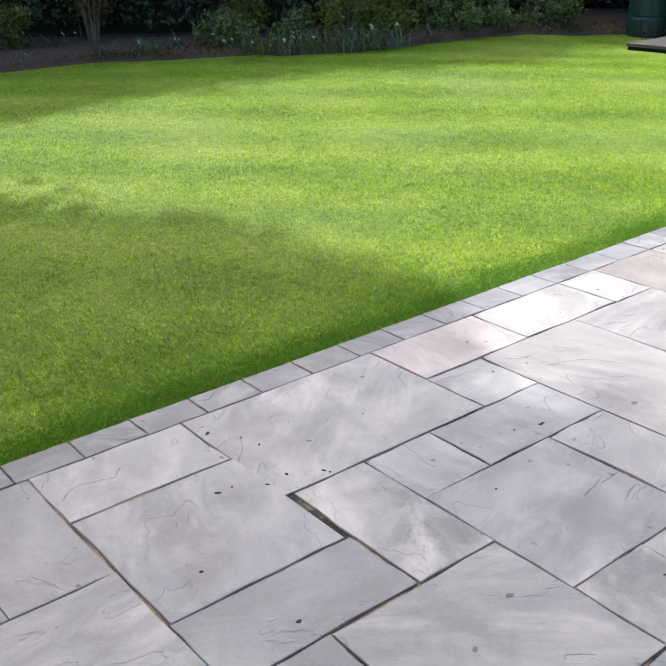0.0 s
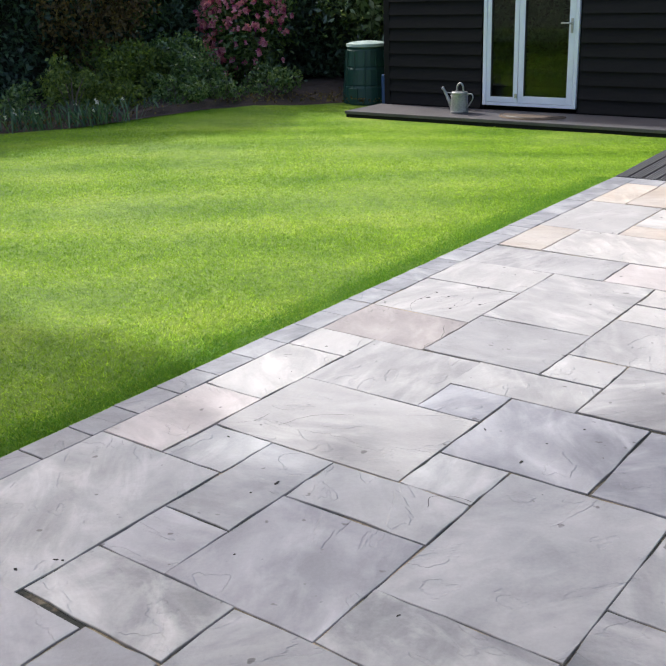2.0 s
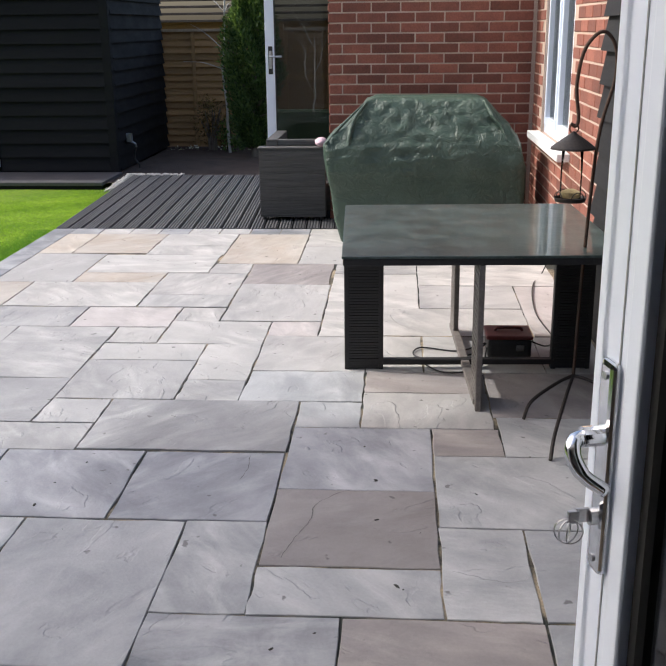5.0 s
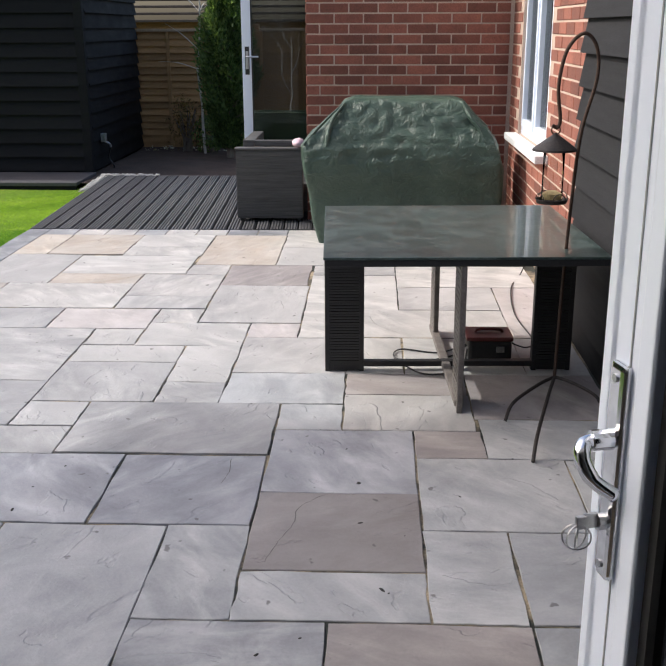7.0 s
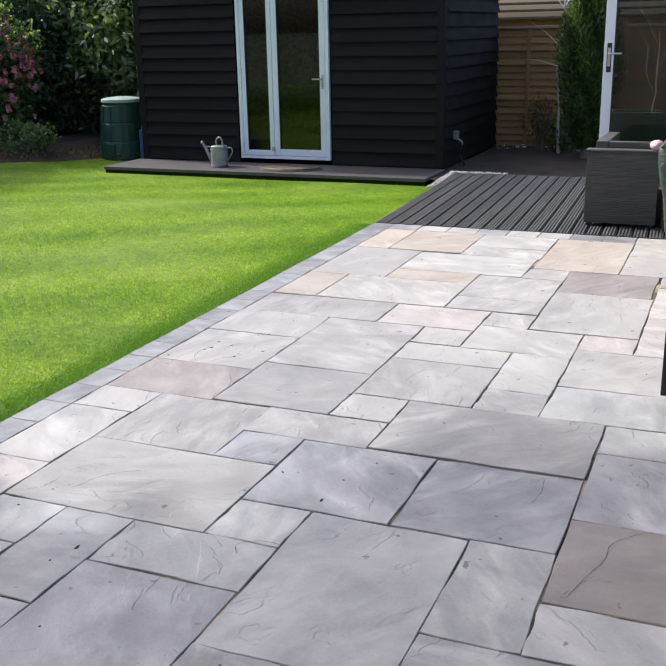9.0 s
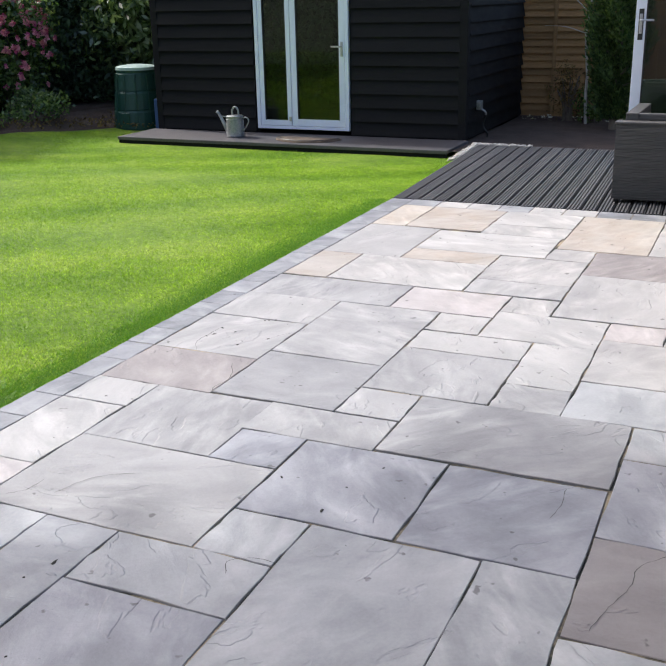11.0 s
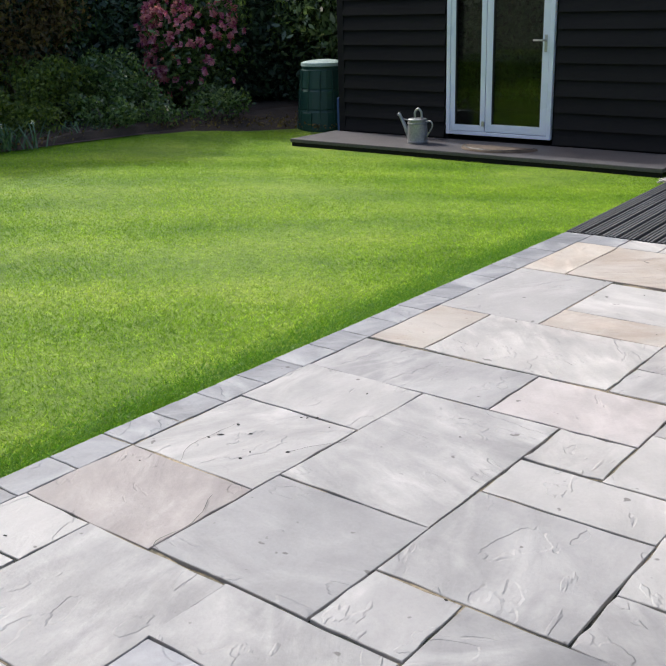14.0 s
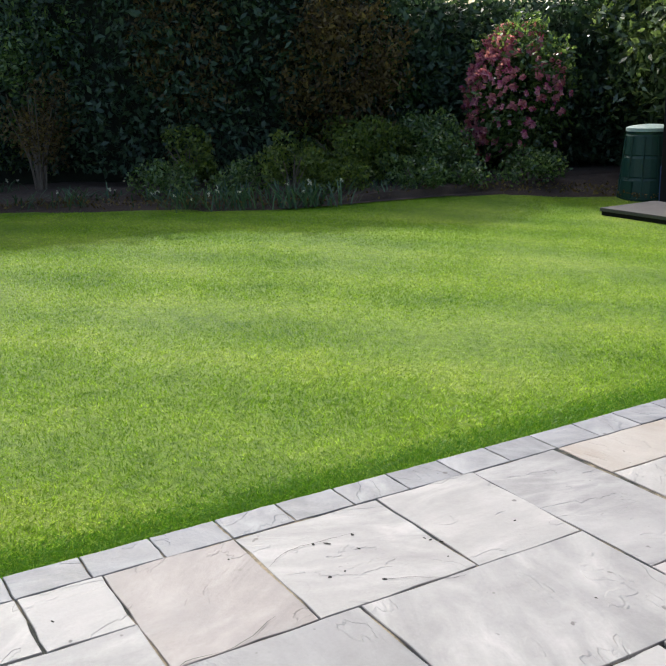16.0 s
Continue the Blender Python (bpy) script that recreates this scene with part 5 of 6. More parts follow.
BLOSSOM = blossom_mesh()
for k in range(480):
    u = rng.normal(size=3)
    u /= np.linalg.norm(u)
    if u[1] > 0.45:
        u[1] *= -1
    f = rng.uniform(0.88, 1.06)
    z = 1.04 + u[2] * 0.95 * f
    if z < 0.45 and rng.random() < 0.75 or (u[0] + 1.3 * abs(u[2] - 0.2)) > rng.uniform(0.9, 1.9):
        continue
    o = share("blossom", BLOSSOM, camellia, (cam_x + u[0] * 0.72 * f * (1.0 - 0.3 * u[2]), cam_y + u[1] * 0.72 * f, z), (rng.uniform(-0.5, 0.5), rng.uniform(0, 6.28), rng.uniform(-0.5, 0.9)))
    o.scale = (rng.uniform(0.6, 1.1),) * 3

shrub("laurel_shrub", "glossy-leaved laurel shrub behind the compost bin", -8.4, 10.3, (1.2, 0.8, 1.5), 9000, 0.15, 0.2, L_GLOSSY, 6, 80, 0.3, 0.3)
shrub("laurel_shrub", "glossy-leaved laurel shrub behind the compost bin", -9.3, 10.3, (0.8, 0.7, 1.45), 6500, 0.14, 0.2, L_GLOSSY, 5, 60, 0.28, 0.3)
shrub("copper_shrub", "tall brown-leaved shrub against the hedge", -11.1, 6.3, (0.9, 0.8, 1.35), 8000, 0.075, 0.26, L_BROWN, 6, 70, 0.28, 0.2)
shrub("copper_shrub", "tall brown-leaved shrub against the hedge", -12.4, 4.7, (0.8, 0.7, 1.4), 5000, 0.075, 0.26, L_BROWN, 6, 60, 0.28, 0.3)
shrub("green_shrub", "rounded green shrub in the border", -10.6, 6.2, (0.7, 0.6, 0.40), 6500, 0.06, 0.26, L_BRIGHT, 6, 22, 0.25, 0.06)
shrub("green_shrub", "rounded dark green shrub in the border", -10.15, 7.15, (0.65, 0.5, 0.40), 5000, 0.06, 0.26, L_DARK, 6, 20, 0.24, 0.06)
shrub("dark_shrub", "dense dark evergreen shrub by the hedge", -11.7, 7.5, (0.9, 0.9, 1.15), 8000, 0.085, 0.24, L_DARK, 6, 70, 0.3, 0.3)
shrub("dark_shrub", "dense dark evergreen shrub by the hedge", -13.8, 3.0, (0.9, 0.9, 1.2), 6000, 0.085, 0.24, L_DARK, 6, 60, 0.3, 0.3)
shrub("rose_bush", "small leafy rose bush in the border", -11.5, 4.3, (0.42, 0.36, 0.36), 1600, 0.06, 0.3, L_BRIGHT, 8, 13, 0.15, 0.04)
shrub("copper_shrub", "brown-twigged shrub with bare lower stems in the border", -12.9, 2.75, (0.6, 0.5, 0.55), 1800, 0.07, 0.2, L_BROWN, 9, 16, 0.28, 0.45)
shrub("rose_bush", "small leafy rose bush in the border", -13.2, 1.6, (0.32, 0.3, 0.3), 1200, 0.06, 0.3, L_BRIGHT, 8, 13, 0.15, 0.04)
shrub("rose_bush", "small leafy rose bush in the border", -10.0, 5.0, (0.36, 0.32, 0.34), 1500, 0.055, 0.3, L_BRIGHT, 8, 13, 0.15, 0.04)

for x, y, m in ((-9.6, 6.5, L_DARK), (-9.55, 7.2, L_DARK), (-9.85, 5.6, L_BRIGHT), (-10.5, 4.55, L_DARK), (-11.0, 3.8, L_DARK), (-9.1, 7.9, L_DARK)):
    shrub("low_shrub", "low leafy dark green plant at the lawn's edge", x, y, (0.42, 0.36, 0.20), 1500, 0.055, 0.26, m, 5, 14, 0.16, 0.0)


def strap_clump(x, y, n, h, flowers):
    """A clump of arching strap leaves, with white flowers on thin stalks."""
    e = empty("strap_leaf_clump", "clump of arching green strap leaves with small white flowers", "perennial")
    verts, faces = [], []
    for k in range(n):
        a, r, hh = rng.uniform(0, 6.28), rng.uniform(0.08, 0.38), h * rng.uniform(0.6, 1.2)
        ox, oy = rng.normal(0, 0.16, 2)
        px, py, w = -math.sin(a) * 0.008, math.cos(a) * 0.008, len(verts)
        for t, ww in ((0, 1), (0.4, 1), (0.75, 0.8), (1, 0.1)):
            q = (x + ox + r * t * math.cos(a), y + oy + r * t * math.sin(a), hh * (t * 1.6 - t * t * 0.75))
            verts += [(q[0] + px * ww, q[1] + py * ww, q[2]), (q[0] - px * ww, q[1] - py * ww, q[2])]
        faces += [(w + 2 * j, w + 2 * j + 1, w + 2 * j + 3, w + 2 * j + 2) for j in range(3)]
    raw("leaves", verts, faces, L_YUCCA, e)
    for k in range(flowers):
        fx, fy, fz = x + rng.normal(0, 0.16), y + rng.normal(0, 0.16), h * rng.uniform(0.5, 1.0)
        part("stalk", tube(bmesh.new(), [(fx, fy, 0), (fx + 0.01, fy, fz)], 0.003, 5), L_YUCCA, e)
        pp = np.repeat([[fx + 0.01, fy, fz]], 7, 0)
        leaf_mesh("flower", pp, 0.03, 0.3, P_WHITE, rng, e)


for x, y, n, h, fl in ((-9.75, 4.15, 70, 0.30, 4), (-9.55, 4.75, 70, 0.34, 3), (-10.1, 3.75, 60, 0.26, 3), (-9.35, 5.05, 60, 0.3, 2), (-10.6, 3.7, 40, 0.2, 3), (-13.0, 2.2, 50, 0.22, 2), (-11.4, 3.2, 30, 0.16, 2), (-11.55, 2.2, 34, 0.2, 0), (-11.2, 2.75, 40, 0.28, 1), (-12.1, 1.3, 24, 0.14, 2), (-9.6, 6.1, 40, 0.2, 0)):
    strap_clump(x, y, n, h, fl)


def litter():
    """Leaf litter and seedlings on the border soil, and dead leaves by the fence."""
    n = 2600
    x = rng.uniform(-13.5, -7.2, n)
    p = np.column_stack([x, bed_edge(x) + np.abs(rng.normal(0, 0.7, n)) + 0.02, rng.uniform(0.03, 0.10, n)])
    p[:, 2] -= fall(p[:, 0], p[:, 1])
    tagged(leaf_mesh("leaf_litter", p, 0.045, 0.3, L_BROWN, rng), "scattered dead leaves on the border soil", "leaf litter", kind="stuff")
    n = 380
    p = np.column_stack([rng.uniform(-2.7, -0.7, n), rng.normal(9.75, 0.14, n), rng.uniform(0.0, 0.07, n)])
    pale = leaf_mesh("pale_litter", p, 0.05, 0.3, P_WHITE, rng)
    pale.matrix_world = FAR
    tagged(pale, "pale dry leaves along the foot of the fence", "leaf litter", kind="stuff")


litter()


def conifer(x, y, h, r):
    """A narrow garden conifer with feathery upright sprays."""
    e = empty("conifer_tree", "narrow green conifer before the timber fence", "tree")
    part("trunk", tube(bmesh.new(), [(x, y, -0.03), (x + 0.02, y, h * 0.5), (x, y, h * 0.95)], [0.05, 0.035, 0.008], 8), M_BARK, e)
    n = 22000
    z = h * (0.08 + 0.92 * rng.uniform(0, 1, n) ** 1.05)
    a = rng.uniform(0, 2 * np.pi, n)
    prof = np.interp(z / h, [0.08, 0.3, 0.5, 0.8, 1.0], [0.45, 0.75, 1.1, 0.9, 0.25]) * r
    rr = prof * (0.75 + 0.25 * np.sin(a * 5 + z * 7)) * rng.uniform(0.55, 1.05, n)
    p = np.column_stack([x + rr * np.cos(a), y + rr * np.sin(a), z])
    leaf_mesh("crown", p, 0.065, 0.16, foliage_mid, rng, e, normals=np.column_stack([np.cos(a) * 0.8, np.sin(a) * 0.8, np.full(n, 1.1)]))
    b = []
    for k in range(26):
        aa, zz = rng.uniform(0, 6.28), h * rng.uniform(0.2, 0.85)
        b.append(tube(bmesh.new(), [(x, y, zz), (x + r * 0.8 * math.cos(aa), y + r * 0.8 * math.sin(aa), zz + 0.1)], [0.012, 0.004], 5))
    for t in b:
        part("branch", t, M_BARK, e)
    e.matrix_world = FAR


foliage_mid = foliage("conifer_spray", (0.03, 0.07, 0.024), (0.17, 0.25, 0.09), 0.4)
conifer(-1.40, 8.9, 2.1, 0.38)


def sapling(x, y, h, seed):
    e = empty("birch_sapling", "slim pale-barked sapling with bare twigs before the fence", "sapling")
    r = random.Random(seed)
    pts = [Vector((x, y, -0.03))]
    for k in range(10):
        pts.append(pts[-1] + Vector((r.uniform(-0.03, 0.03), r.uniform(-0.03, 0.03), h / 10)))
    part("trunk", tube(bmesh.new(), pts, list(np.linspace(0.02, 0.008, 11)), 8), M_PALEBARK, e)
    for k in range(16):
        p = pts[r.randint(4, 10)]
        a = r.uniform(0, 6.28)
        d = Vector((math.cos(a), math.sin(a) * 0.5, r.uniform(0.1, 0.9)))
        part("twig", tube(bmesh.new(), curve_pts([p, p + d * 0.25, p + d * 0.5 + Vector((0, 0, -0.06))], 4), [0.006] * 5 + [0.002] * 4, 5), M_PALEBARK, e)
    e.matrix_world = FAR


sapling(-1.78, 9.3, 2.3, 3)
shrub("brown_shrub", "bare reddish-brown stemmed shrub by the fence", -2.05, 9.5, (0.22, 0.18, 0.36), 700, 0.05, 0.15, L_BROWN, 14, 30, 0.12, 0.05).matrix_world = FAR
shrub("fence_shrub", "low dark green plant at the foot of the fence", -1.75, 9.45, (0.2, 0.18, 0.24), 800, 0.05, 0.25, L_DARK, 6, 30, 0.1, 0.05).matrix_world = FAR


def tall_tree(x, y, blobs, top):
    """A tall tree beyond the lawn; its crown shades the lawn and the patio."""
    e = empty("tall_tree", "tall leafy tree standing beside the lawn", "tree")
    part("trunk", tube(bmesh.new(), curve_pts([(x, y, -0.1), (x + 0.15, y, top * 0.4), (x, y + 0.1, top * 0.9)], 6), list(np.linspace(0.3, 0.06, 13)), 10), M_BARK, e)
    pos = []
    for bx, by, bz, br, n in blobs:
        part("limb", tube(bmesh.new(), curve_pts([(x, y, bz * 0.8), ((x + bx) / 2, (y + by) / 2, bz * 0.92), (bx, by, bz)], 5), list(np.linspace(0.1, 0.03, 11)), 8), M_BARK, e)
        pos.append(lumps(rng, (bx, by, bz), (br, br, br * 0.8), 40, br * 0.45, n))
    leaf_mesh("crown", np.concatenate(pos), 0.24, 0.32, L_TREE, rng, e)


TREE_X, TREE_Y = -13.6, -4.3


def over(gx, gy, r, n):
    """A clump of the crown, by the middle of its shadow on the ground."""
    z = (gx - TREE_X) * SUN.z / -SUN.x
    return TREE_X, gy + SUN.y / SUN.z * z, z, r, n


tall_tree(TREE_X, TREE_Y, [over(-4.1, -1.9, 1.15, 3300), over(-5.3, -2.5, 0.95, 2200), over(-3.2, -1.2, 0.75, 1800), over(-3.6, -3.2, 1.2, 2800), over(0.4, -0.7, 0.95, 2000), over(1.6, -0.6, 0.95, 1800), over(-0.5, -1.9, 1.0, 2000),
                           over(0.6, -2.6, 1.3, 2400), over(-1.9, -3.2, 1.0, 2600), over(2.4, -2.2, 1.3, 2200), over(-2.05, -2.0, 0.8, 2400), over(-1.4, -2.7, 0.8, 2200)], 15)


def bird_bath(x, y):
    """A stone bird bath: square plinth, waisted pedestal, scalloped bowl and a small finial."""
    e = empty("bird_bath", "weathered pale stone bird bath in the border", "bird bath")
    part("plinth", boxed(x - 0.17, x + 0.17, y - 0.17, y + 0.17, 0.0, 0.10, bevel=0.012), M_BATH, e)
    part("pedestal", lathe([(0.14, 0.10), (0.145, 0.14), (0.10, 0.19), (0.085, 0.30), (0.095, 0.44), (0.13, 0.50), (0.13, 0.52)], 20, (x, y, 0)), M_BATH, e, smooth=True)
    bm = lathe([(0.10, 0.52), (0.22, 0.55), (0.27, 0.595), (0.27, 0.615), (0.24, 0.612), (0.10, 0.575)], 32, (x, y, 0))
    for v in bm.verts:
        a = math.atan2(v.co.y - y, v.co.x - x)
        v.co.z += 0.008 * math.cos(8 * a) * (1 if v.co.z > 0.585 else 0)
    part("bowl", bm, M_BATH, e)
    part("finial", lathe([(0.05, 0.57), (0.045, 0.62), (0.025, 0.65), (0.06, 0.70), (0.062, 0.75), (0.035, 0.80), (0.01, 0.82)], 16, (x, y - 0.02, 0)), M_BATH, e, smooth=True)


M_REDWOOD = surface("red_brown_board", (0.11, 0.04, 0.022), (0.18, 0.07, 0.04), 5, 60, 0.8, bmp=0.5, stretch=(1, 1, 0.3), vary=0.3)
M_BATH = surface("weathered_stone", (0.30, 0.28, 0.25), (0.45, 0.42, 0.38), 9, 80, 0.9, bmp=0.7, dist=0.006)
bird_bath(-12.68, 0.56)
side_fence = empty("side_fence", "dark red-brown boarded fence behind the bird bath", "fence", kind="structure")
for k in range(30):
    y = -1.9 + k * 0.125
    part("board", boxed(-14.62 + 0.012 * (k % 2), -14.60 + 0.012 * (k % 2), y, y + 0.132, -0.05, 1.8, bevel=0.002), M_REDWOOD, side_fence)
for y in (-2.0, -0.1, 1.86):
    part("post", boxed(-14.60, -14.51, y, y + 0.09, -0.05, 1.85), M_BARK, side_fence)

# ---------------------------------------------------------------- patio slabs, edging and bricks
patio = empty("patio", "natural sandstone patio in mixed grey, buff and pale slabs", "patio", kind="structure")


def stone(name, x0, x1, y0, y1, material, parent, joint=0.0032, chip=0.0035):
    """A flag with a slightly wavy, chamfered edge and its own small tilt."""
    bm = bmesh.new()
    n = 5
    x0, x1, y0, y1 = x0 + joint, x1 - joint, y0 + joint, y1 - joint
    outline = []
    for k in range(4 * n):
        s, f = k // n, (k % n) / n
        p = ((x0 + (x1 - x0) * f, y0), (x1, y0 + (y1 - y0) * f), (x1 - (x1 - x0) * f, y1), (x0, y1 - (y1 - y0) * f))[s]
        outline.append((p[0] + random.uniform(-1, 1) * chip, p[1] + random.uniform(-1, 1) * chip))
    cx, cy = (x0 + x1) / 2, (y0 + y1) / 2
    tx, ty, tz = random.uniform(-0.003, 0.003), random.uniform(-0.003, 0.003), random.uniform(-0.0012, 0.0012)
    rings = []
    for grow, z in ((0.0, -0.03), (0.0, -0.0022), (-0.002, 0.0)):
        ring = []
        for x, y in outline:
            d = Vector((x - cx, y - cy))
            q = Vector((x, y)) + d.normalized() * grow * 1.2
            ring.append(bm.verts.new((q.x, q.y, z + tz + (x - cx) * tx + (y - cy) * ty)))
        rings.append(ring)
    for a, b in zip(rings, rings[1:]):
        for k in range(4 * n):
            bm.faces.new((a[k], a[(k + 1) % (4 * n)], b[(k + 1) % (4 * n)], b[k]))
    bm.faces.new(rings[-1])
    return part(name, bm, material, parent)


G, B, F, T, W, R, P, D = M_GREY, M_BLUE, M_BUFF, M_TAN, M_WHITE, M_RUST, M_PINK, M_WARM
IN = PATIO_IN / U


def slab(x0, x1, y0, y1, m):
    """A flag, in units of the laying module."""
    stone("slab", x0 * U, x1 * U, y0 * U, y1 * U, m, patio, random.uniform(0.0024, 0.0048), random.uniform(0.0025, 0.0055))


slab(IN, -7.2, 12.55, 15.1, R)
slab(-7.2, -5.15, 12.55, 15.1, R)
slab(-5.15, -3.05, 13.5, 15.1, F)
slab(-5.15, -3.05, 12.4, 13.5, F)
slab(-3.05, -1, 11.45, 15.1, R)
slab(-1, 0.7, 13.5, 15.1, F)
slab(-1, 0.7, 11.45, 13.5, W)
slab(IN, -6.2, 9.5, 12.55, W)
slab(-6.2, -3.1, 10.45, 12.4, W)
slab(-6.2, -4.1, 9.5, 10.45, R)
slab(IN, -7.1, 7.4, 9.5, R)
slab(-7.1, -4.1, 7.4, 9.5, F)
slab(-4.1, -2.1, 8.4, 10.4, F)
slab(-4.1, -2.1, 7.4, 8.4, W)
slab(-3.1, -2.1, 10.4, 11.4, F)
slab(-2.1, -0.05, 9.4, 11.4, T)
slab(-2.1, 0, 6.4, 9.4, W)
slab(0, 2, 7.3, 10.4, F)
slab(0, 2, 10.4, 11.4, F)
slab(0.7, 2.7, 11.45, 13.5, F)
slab(0.7, 2.7, 13.5, 15.1, F)
slab(2.7, 5.2, 11.45, 15.1, G)
slab(2, 5.2, 9.3, 11.4, F)
slab(2, 4.15, 7.4, 9.3, F)
slab(4.15, 5.2, 5.5, 9.3, P)
slab(0, 1, 5.4, 7.3, F)
slab(1, 4.15, 5.5, 7.4, F)
slab(IN, -5.1, 5.9, 7.35, D)
slab(-5.1, -3.05, 5.9, 7.35, P)
slab(-3.05, -2.1, 6.35, 7.35, F)
slab(IN, -6.1, 4.4, 5.9, W)
slab(-6.1, -4.05, 2.9, 5.9, D)
slab(-4.05, -3.05, 4.9, 5.9, F)
slab(-3.05, -1, 4.85, 6.35, W)
slab(-1, 0, 5.4, 6.35, P)
slab(-4.05, -2.05, 3.9, 4.85, W)
slab(-2.05, -1, 2.9, 4.85, W)
slab(-1, 1, 3.4, 5.4, F)
slab(1, 2, 3.4, 5.45, F)
slab(2, 4.1, 3.4, 5.45, W)
slab(4.1, 5.2, 3.4, 5.45, F)
slab(IN, -6.1, 2.45, 4.4, W)
slab(-6.1, -4.05, 0.95, 2.9, D)
slab(-4.05, -2.05, 1.95, 3.9, D)
slab(-2.05, -1, 1.95, 2.9, D)
slab(-1, 1, 1.95, 3.4, G)
slab(IN, -6.1, 0.9, 2.45, T)
slab(-4.05, -3.05, 0.95, 1.95, D)
slab(-5.05, -3.05, -0.05, 0.95, D)
slab(-3.05, 0, 0, 1.95, D)
slab(0, 1, 0.9, 1.95, G)
slab(1, 3, 2.4, 3.4, T)
slab(1, 3, 0.92, 2.4, F)
slab(3, 5.2, 1.4, 3.4, T)
slab(0, 2.05, -1.15, 0.9, B)
slab(2.05, 3.05, -0.05, 0.92, T)
slab(3.05, 5.2, -0.05, 1.4, G)
slab(0, 2.05, -3.05, -1.15, T)
slab(2.05, 4.1, -2.1, -0.05, G)
slab(4.1, 5.2, -2.1, -0.05, G)
slab(0, 2.05, -4, -3.05, G)
slab(2.05, 3.05, -4, -2.1, G)
slab(3.05, 4.1, -4, -2.1, G)
slab(4.1, 5.2, -4, -2.1, B)
slab(-1, 0, -4, -2.05, G)
slab(-2, 0, -2.05, -0.05, B)
slab(-4, -2, -2.05, -0.05, B)
slab(-3, -1, -4.95, -2.05, G)
slab(-1, 1, -6, -4, M_STREAK)
slab(1, 3.05, -6, -4, T)
slab(3.05, 5.2, -6, -4, G)
slab(-4, -3, -3, -2.05, G)
slab(-4.95, -3, -4, -3, G)
slab(-4.95, -3, -5.95, -4, B)
slab(-5, -4, -1, -0.05, B)
slab(-7, -4, -3, -1, W)
slab(-7, -5, -1, 0.9, D)
slab(-7, -5.95, -4, -3, G)
slab(-5.95, -4.95, -4.95, -3, G)
slab(-5.95, -4.95, -5.95, -4.95, B)
slab(-5.95, -3.95, -6.95, -5.95, M_STREAK)
slab(IN, -5.95, -7.05, -4, G)
slab(IN, -7, -4, -2, P)
slab(IN, -7, -2, 0, W)
slab(IN, -7, 0, 0.9, W)
slab(IN, -7, -9, -7.05, G)
slab(-7, -4.95, -9, -7, B)
slab(-4.95, -3.95, -9, -6.95, B)
slab(-3.95, -2, -8, -5.95, G)
slab(-3, -1, -5.95, -4.95, M_STREAK)
slab(IN, -5.95, -10.05, -9, G)
slab(IN, -5.95, -12.2, -10.05, G)
slab(-5.95, -3.95, -11, -9, G)
slab(-3.95, -2, -10, -8, B)
slab(-2, 0, -8, -5.95, G)
slab(0, 2.05, -8, -6, B)
slab(2.05, 5.2, -8, -6, G)
slab(-2, 0, -10, -8, G)
slab(0, 3.05, -10, -8, G)
slab(3.05, 5.2, -10, -8, B)
slab(-5.95, -3.95, -12.2, -11, G)
slab(-3.95, -1, -12.2, -10, G)
slab(-1, 2.05, -12.2, -10, B)
slab(2.05, 5.2, -12.2, -10, G)

y = -3.511
k = 0
while y < DECK_Y - 0.3:
    d = 0.234 + random.uniform(-0.002, 0.002)
    stone("edging_stone", edge_x(y), PATIO_IN, y, y + d, M_EDGE, patio, 0.003, 0.002)
    y += d
stone("edging_stone", edge_x(y), PATIO_IN, y, DECK_Y, M_EDGE, patio, 0.003, 0.002)
x = PATIO_IN
while x < CLAD_X - 0.2:
    d = 0.25 + random.uniform(-0.006, 0.006)
    stone("edging_stone", x, x + d, 15.1 * U, DECK_Y, M_EDGE if random.random() < 0.4 else M_BUFF, patio, 0.003, 0.002)
    x += d

brick_wall(bw, Matrix.Translation((-0.165, WALL_Y, 0)), WALL_X + 0.165, 1.98)
brick_wall(be, Matrix.Translation((WALL_X, WALL_Y, 0)) @ Matrix.Rotation(-math.pi / 2, 4, "Z"), WALL_Y - 1.76, 1.9, (WALL_Y - WY1, WALL_Y - WY0, WZ0 - 0.05, WZ1))


# ---------------------------------------------------------------- cracks, moss spots and bits on the slabs
def crack(*pts):
    """A dark wandering crack in a slab: a thin ribbon on its face."""
    c = curve_pts([(a + random.uniform(-0.006, 0.006), b + random.uniform(-0.006, 0.006), 0.0) for a, b in pts], 5)
    bm, prev = bmesh.new(), None
    for i, p in enumerate(c):
        d = (c[min(i + 1, len(c) - 1)] - c[max(i - 1, 0)]).normalized()
        w = random.uniform(0.0005, 0.0016) * (0.3 if i in (0, len(c) - 1) else 1)
        j = random.uniform(-0.003, 0.003)
        s = Vector((-d.y, d.x, 0))
        pair = [bm.verts.new(p + s * (j + w) + Vector((0, 0, 0.0026))), bm.verts.new(p + s * (j - w) + Vector((0, 0, 0.0026)))]
        if prev:
            bm.faces.new((prev[0], prev[1], pair[1], pair[0]))
        prev = pair
    part("crack", bm, M_CRACK, patio)


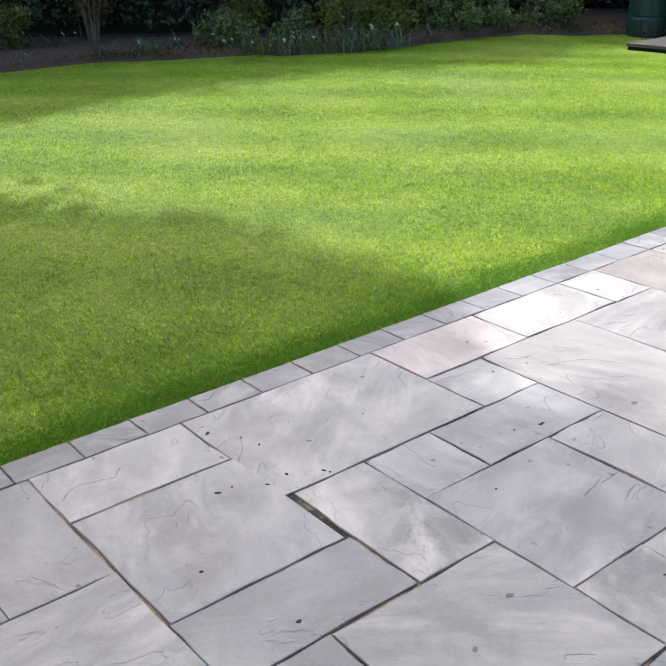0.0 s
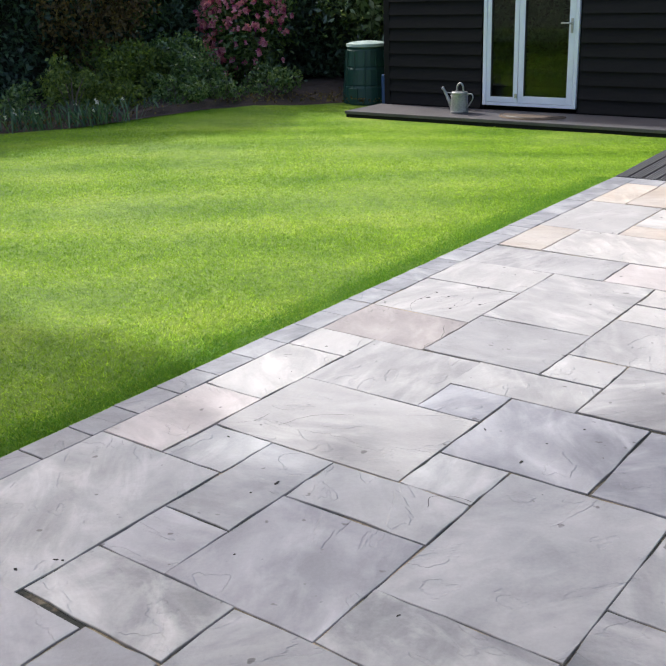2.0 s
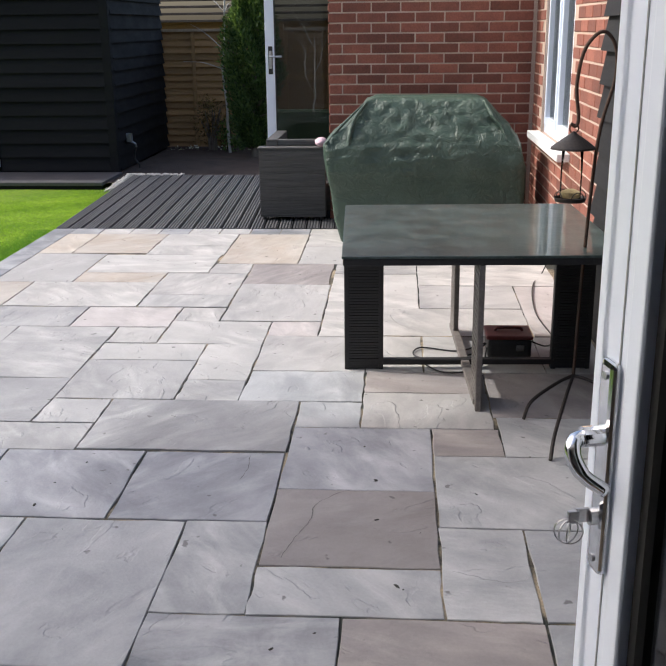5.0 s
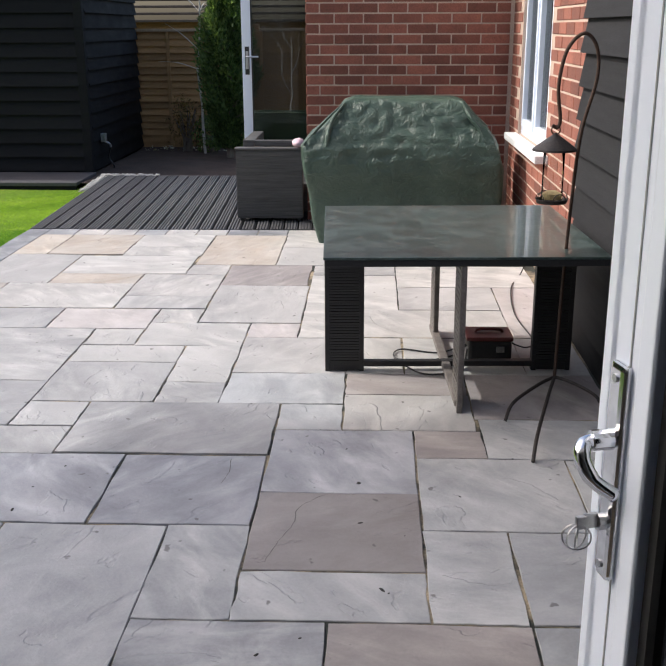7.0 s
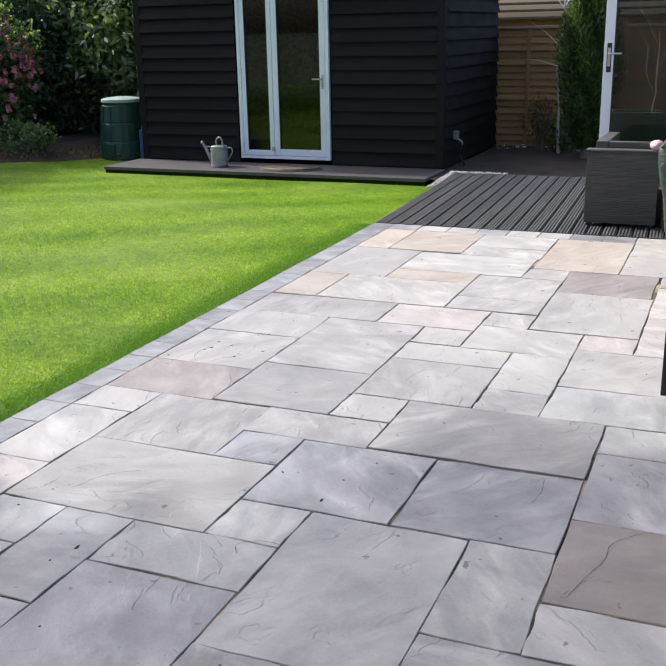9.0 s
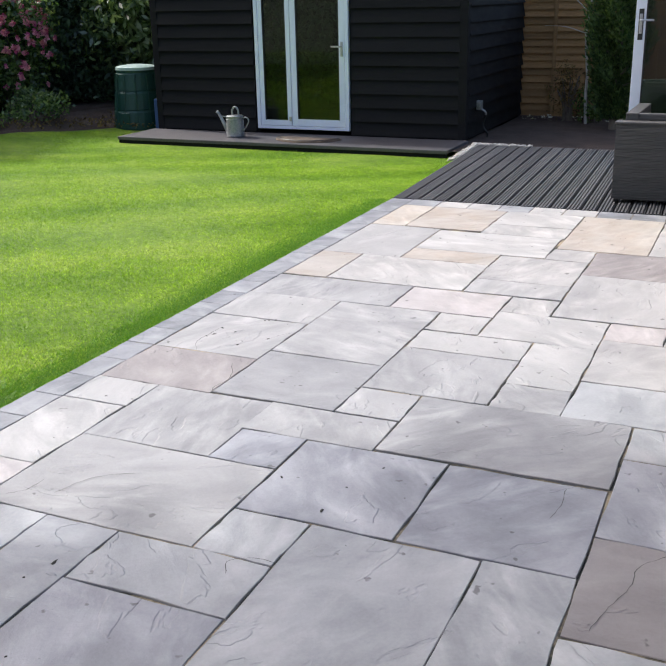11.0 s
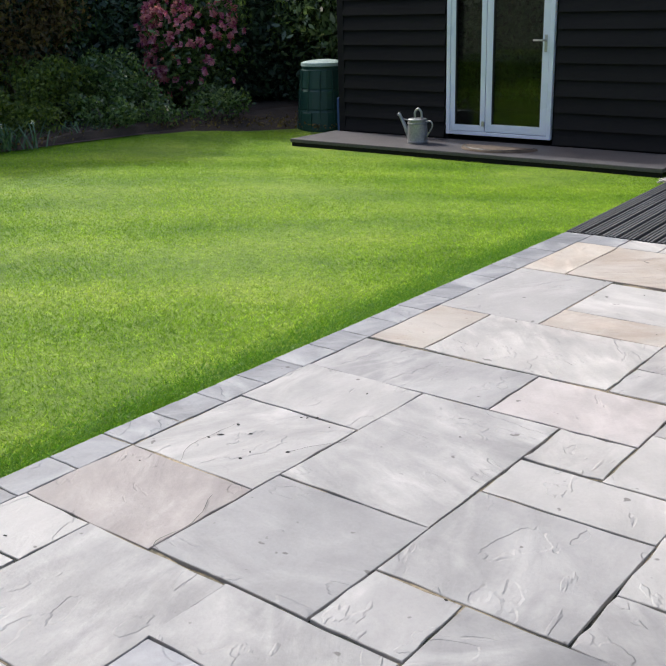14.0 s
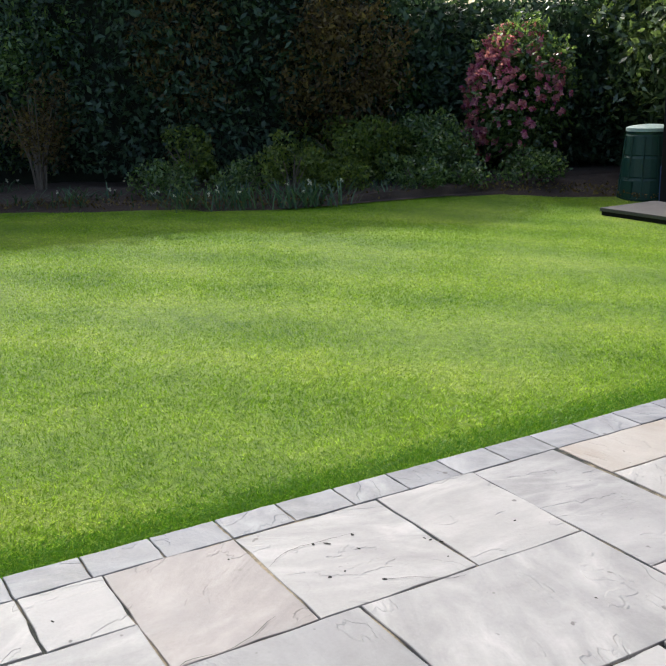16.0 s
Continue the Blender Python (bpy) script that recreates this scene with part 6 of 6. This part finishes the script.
M_CRACK = surface("crack_dirt", (0.06, 0.058, 0.055), (0.13, 0.125, 0.12), 20, 100, 0.95, bmp=0)
crack((-2.10, -2.51), (-2.15, -2.45), (-2.14, -2.39), (-2.12, -2.33), (-2.16, -2.29))
crack((0.07, -0.82), (0.10, -0.69), (0.14, -0.57), (0.15, -0.46), (0.20, -0.38), (0.27, -0.32))
crack((-0.14, -0.04), (-0.13, -0.17), (-0.15, -0.26))
crack((-1.81, 0.95), (-1.76, 1.06), (-1.71, 1.12), (-1.70, 1.18))
crack((-2.05, 0.69), (-2.12, 0.79), (-2.13, 0.90), (-2.11, 1.04))
crack((-1.91, -0.79), (-1.87, -0.74), (-1.85, -0.66))
crack((-1.76, -0.72), (-1.71, -0.60), (-1.64, -0.53), (-1.56, -0.49))
crack((-0.96, -0.94), (-0.99, -0.88), (-0.93, -0.84), (-0.84, -0.83))
crack((-1.69, 0.27), (-1.73, 0.30), (-1.73, 0.44), (-1.80, 0.59))


def moss_spots():
    """Dark moss spots and bits of twig lying on the slabs."""
    r = random.Random(9)
    bm = bmesh.new()
    spots = [(-1.99, -1.87), (-2.07, -1.89), (-1.78, -1.91), (-1.72, -1.81), (-1.70, -1.80), (-2.17, -1.96), (-2.22, -1.95), (-1.77, -1.99), (-1.83, -2.08), (-1.83, -2.13), (-1.53, -2.37), (-1.20, -2.29), (-1.47, -1.08), (-1.50, -1.18), (-2.10, 0.93), (-2.11, 1.03), (-1.96, 1.21), (-1.91, 1.24), (-1.82, 1.20), (-1.81, 0.96), (-1.91, 0.83), (-2.12, 0.89), (-1.94, 1.22), (0.36, -0.24), (0.44, -0.96), (0.46, -0.98), (0.10, -1.29), (0.37, -0.55), (-0.85, -0.49), (0.36, -0.25), (-0.85, -0.50), (-1.08, -0.33)]
    for a, b in spots + [(r.uniform(-2.2, 1.2), r.uniform(-3, 4.2)) for _ in range(60)]:
        s = r.uniform(0.003, 0.007) if (a, b) in spots else r.uniform(0.0015, 0.004)
        ang, e = r.uniform(0, 6.28), r.uniform(1.0, 2.6)
        ring = []
        for k in range(9):
            q = k * 6.283 / 9
            x, y = s * e * math.cos(q) * r.uniform(0.7, 1.2), s * math.sin(q) * r.uniform(0.7, 1.2)
            ring.append(bm.verts.new((a + x * math.cos(ang) - y * math.sin(ang), b + x * math.sin(ang) + y * math.cos(ang), 0.0012)))
        top = bm.verts.new((a, b, 0.003 + s * 0.25))
        for k in range(9):
            bm.faces.new((ring[k], ring[(k + 1) % 9], top))
    tagged(part("moss_spots", bm, M_MOSS), "small dark moss spots and bits on the patio slabs", "moss", kind="stuff")


M_MOSS = surface("dark_moss", (0.02, 0.02, 0.018), (0.06, 0.058, 0.05), 30, 150, 0.95, bmp=0.3)
moss_spots()
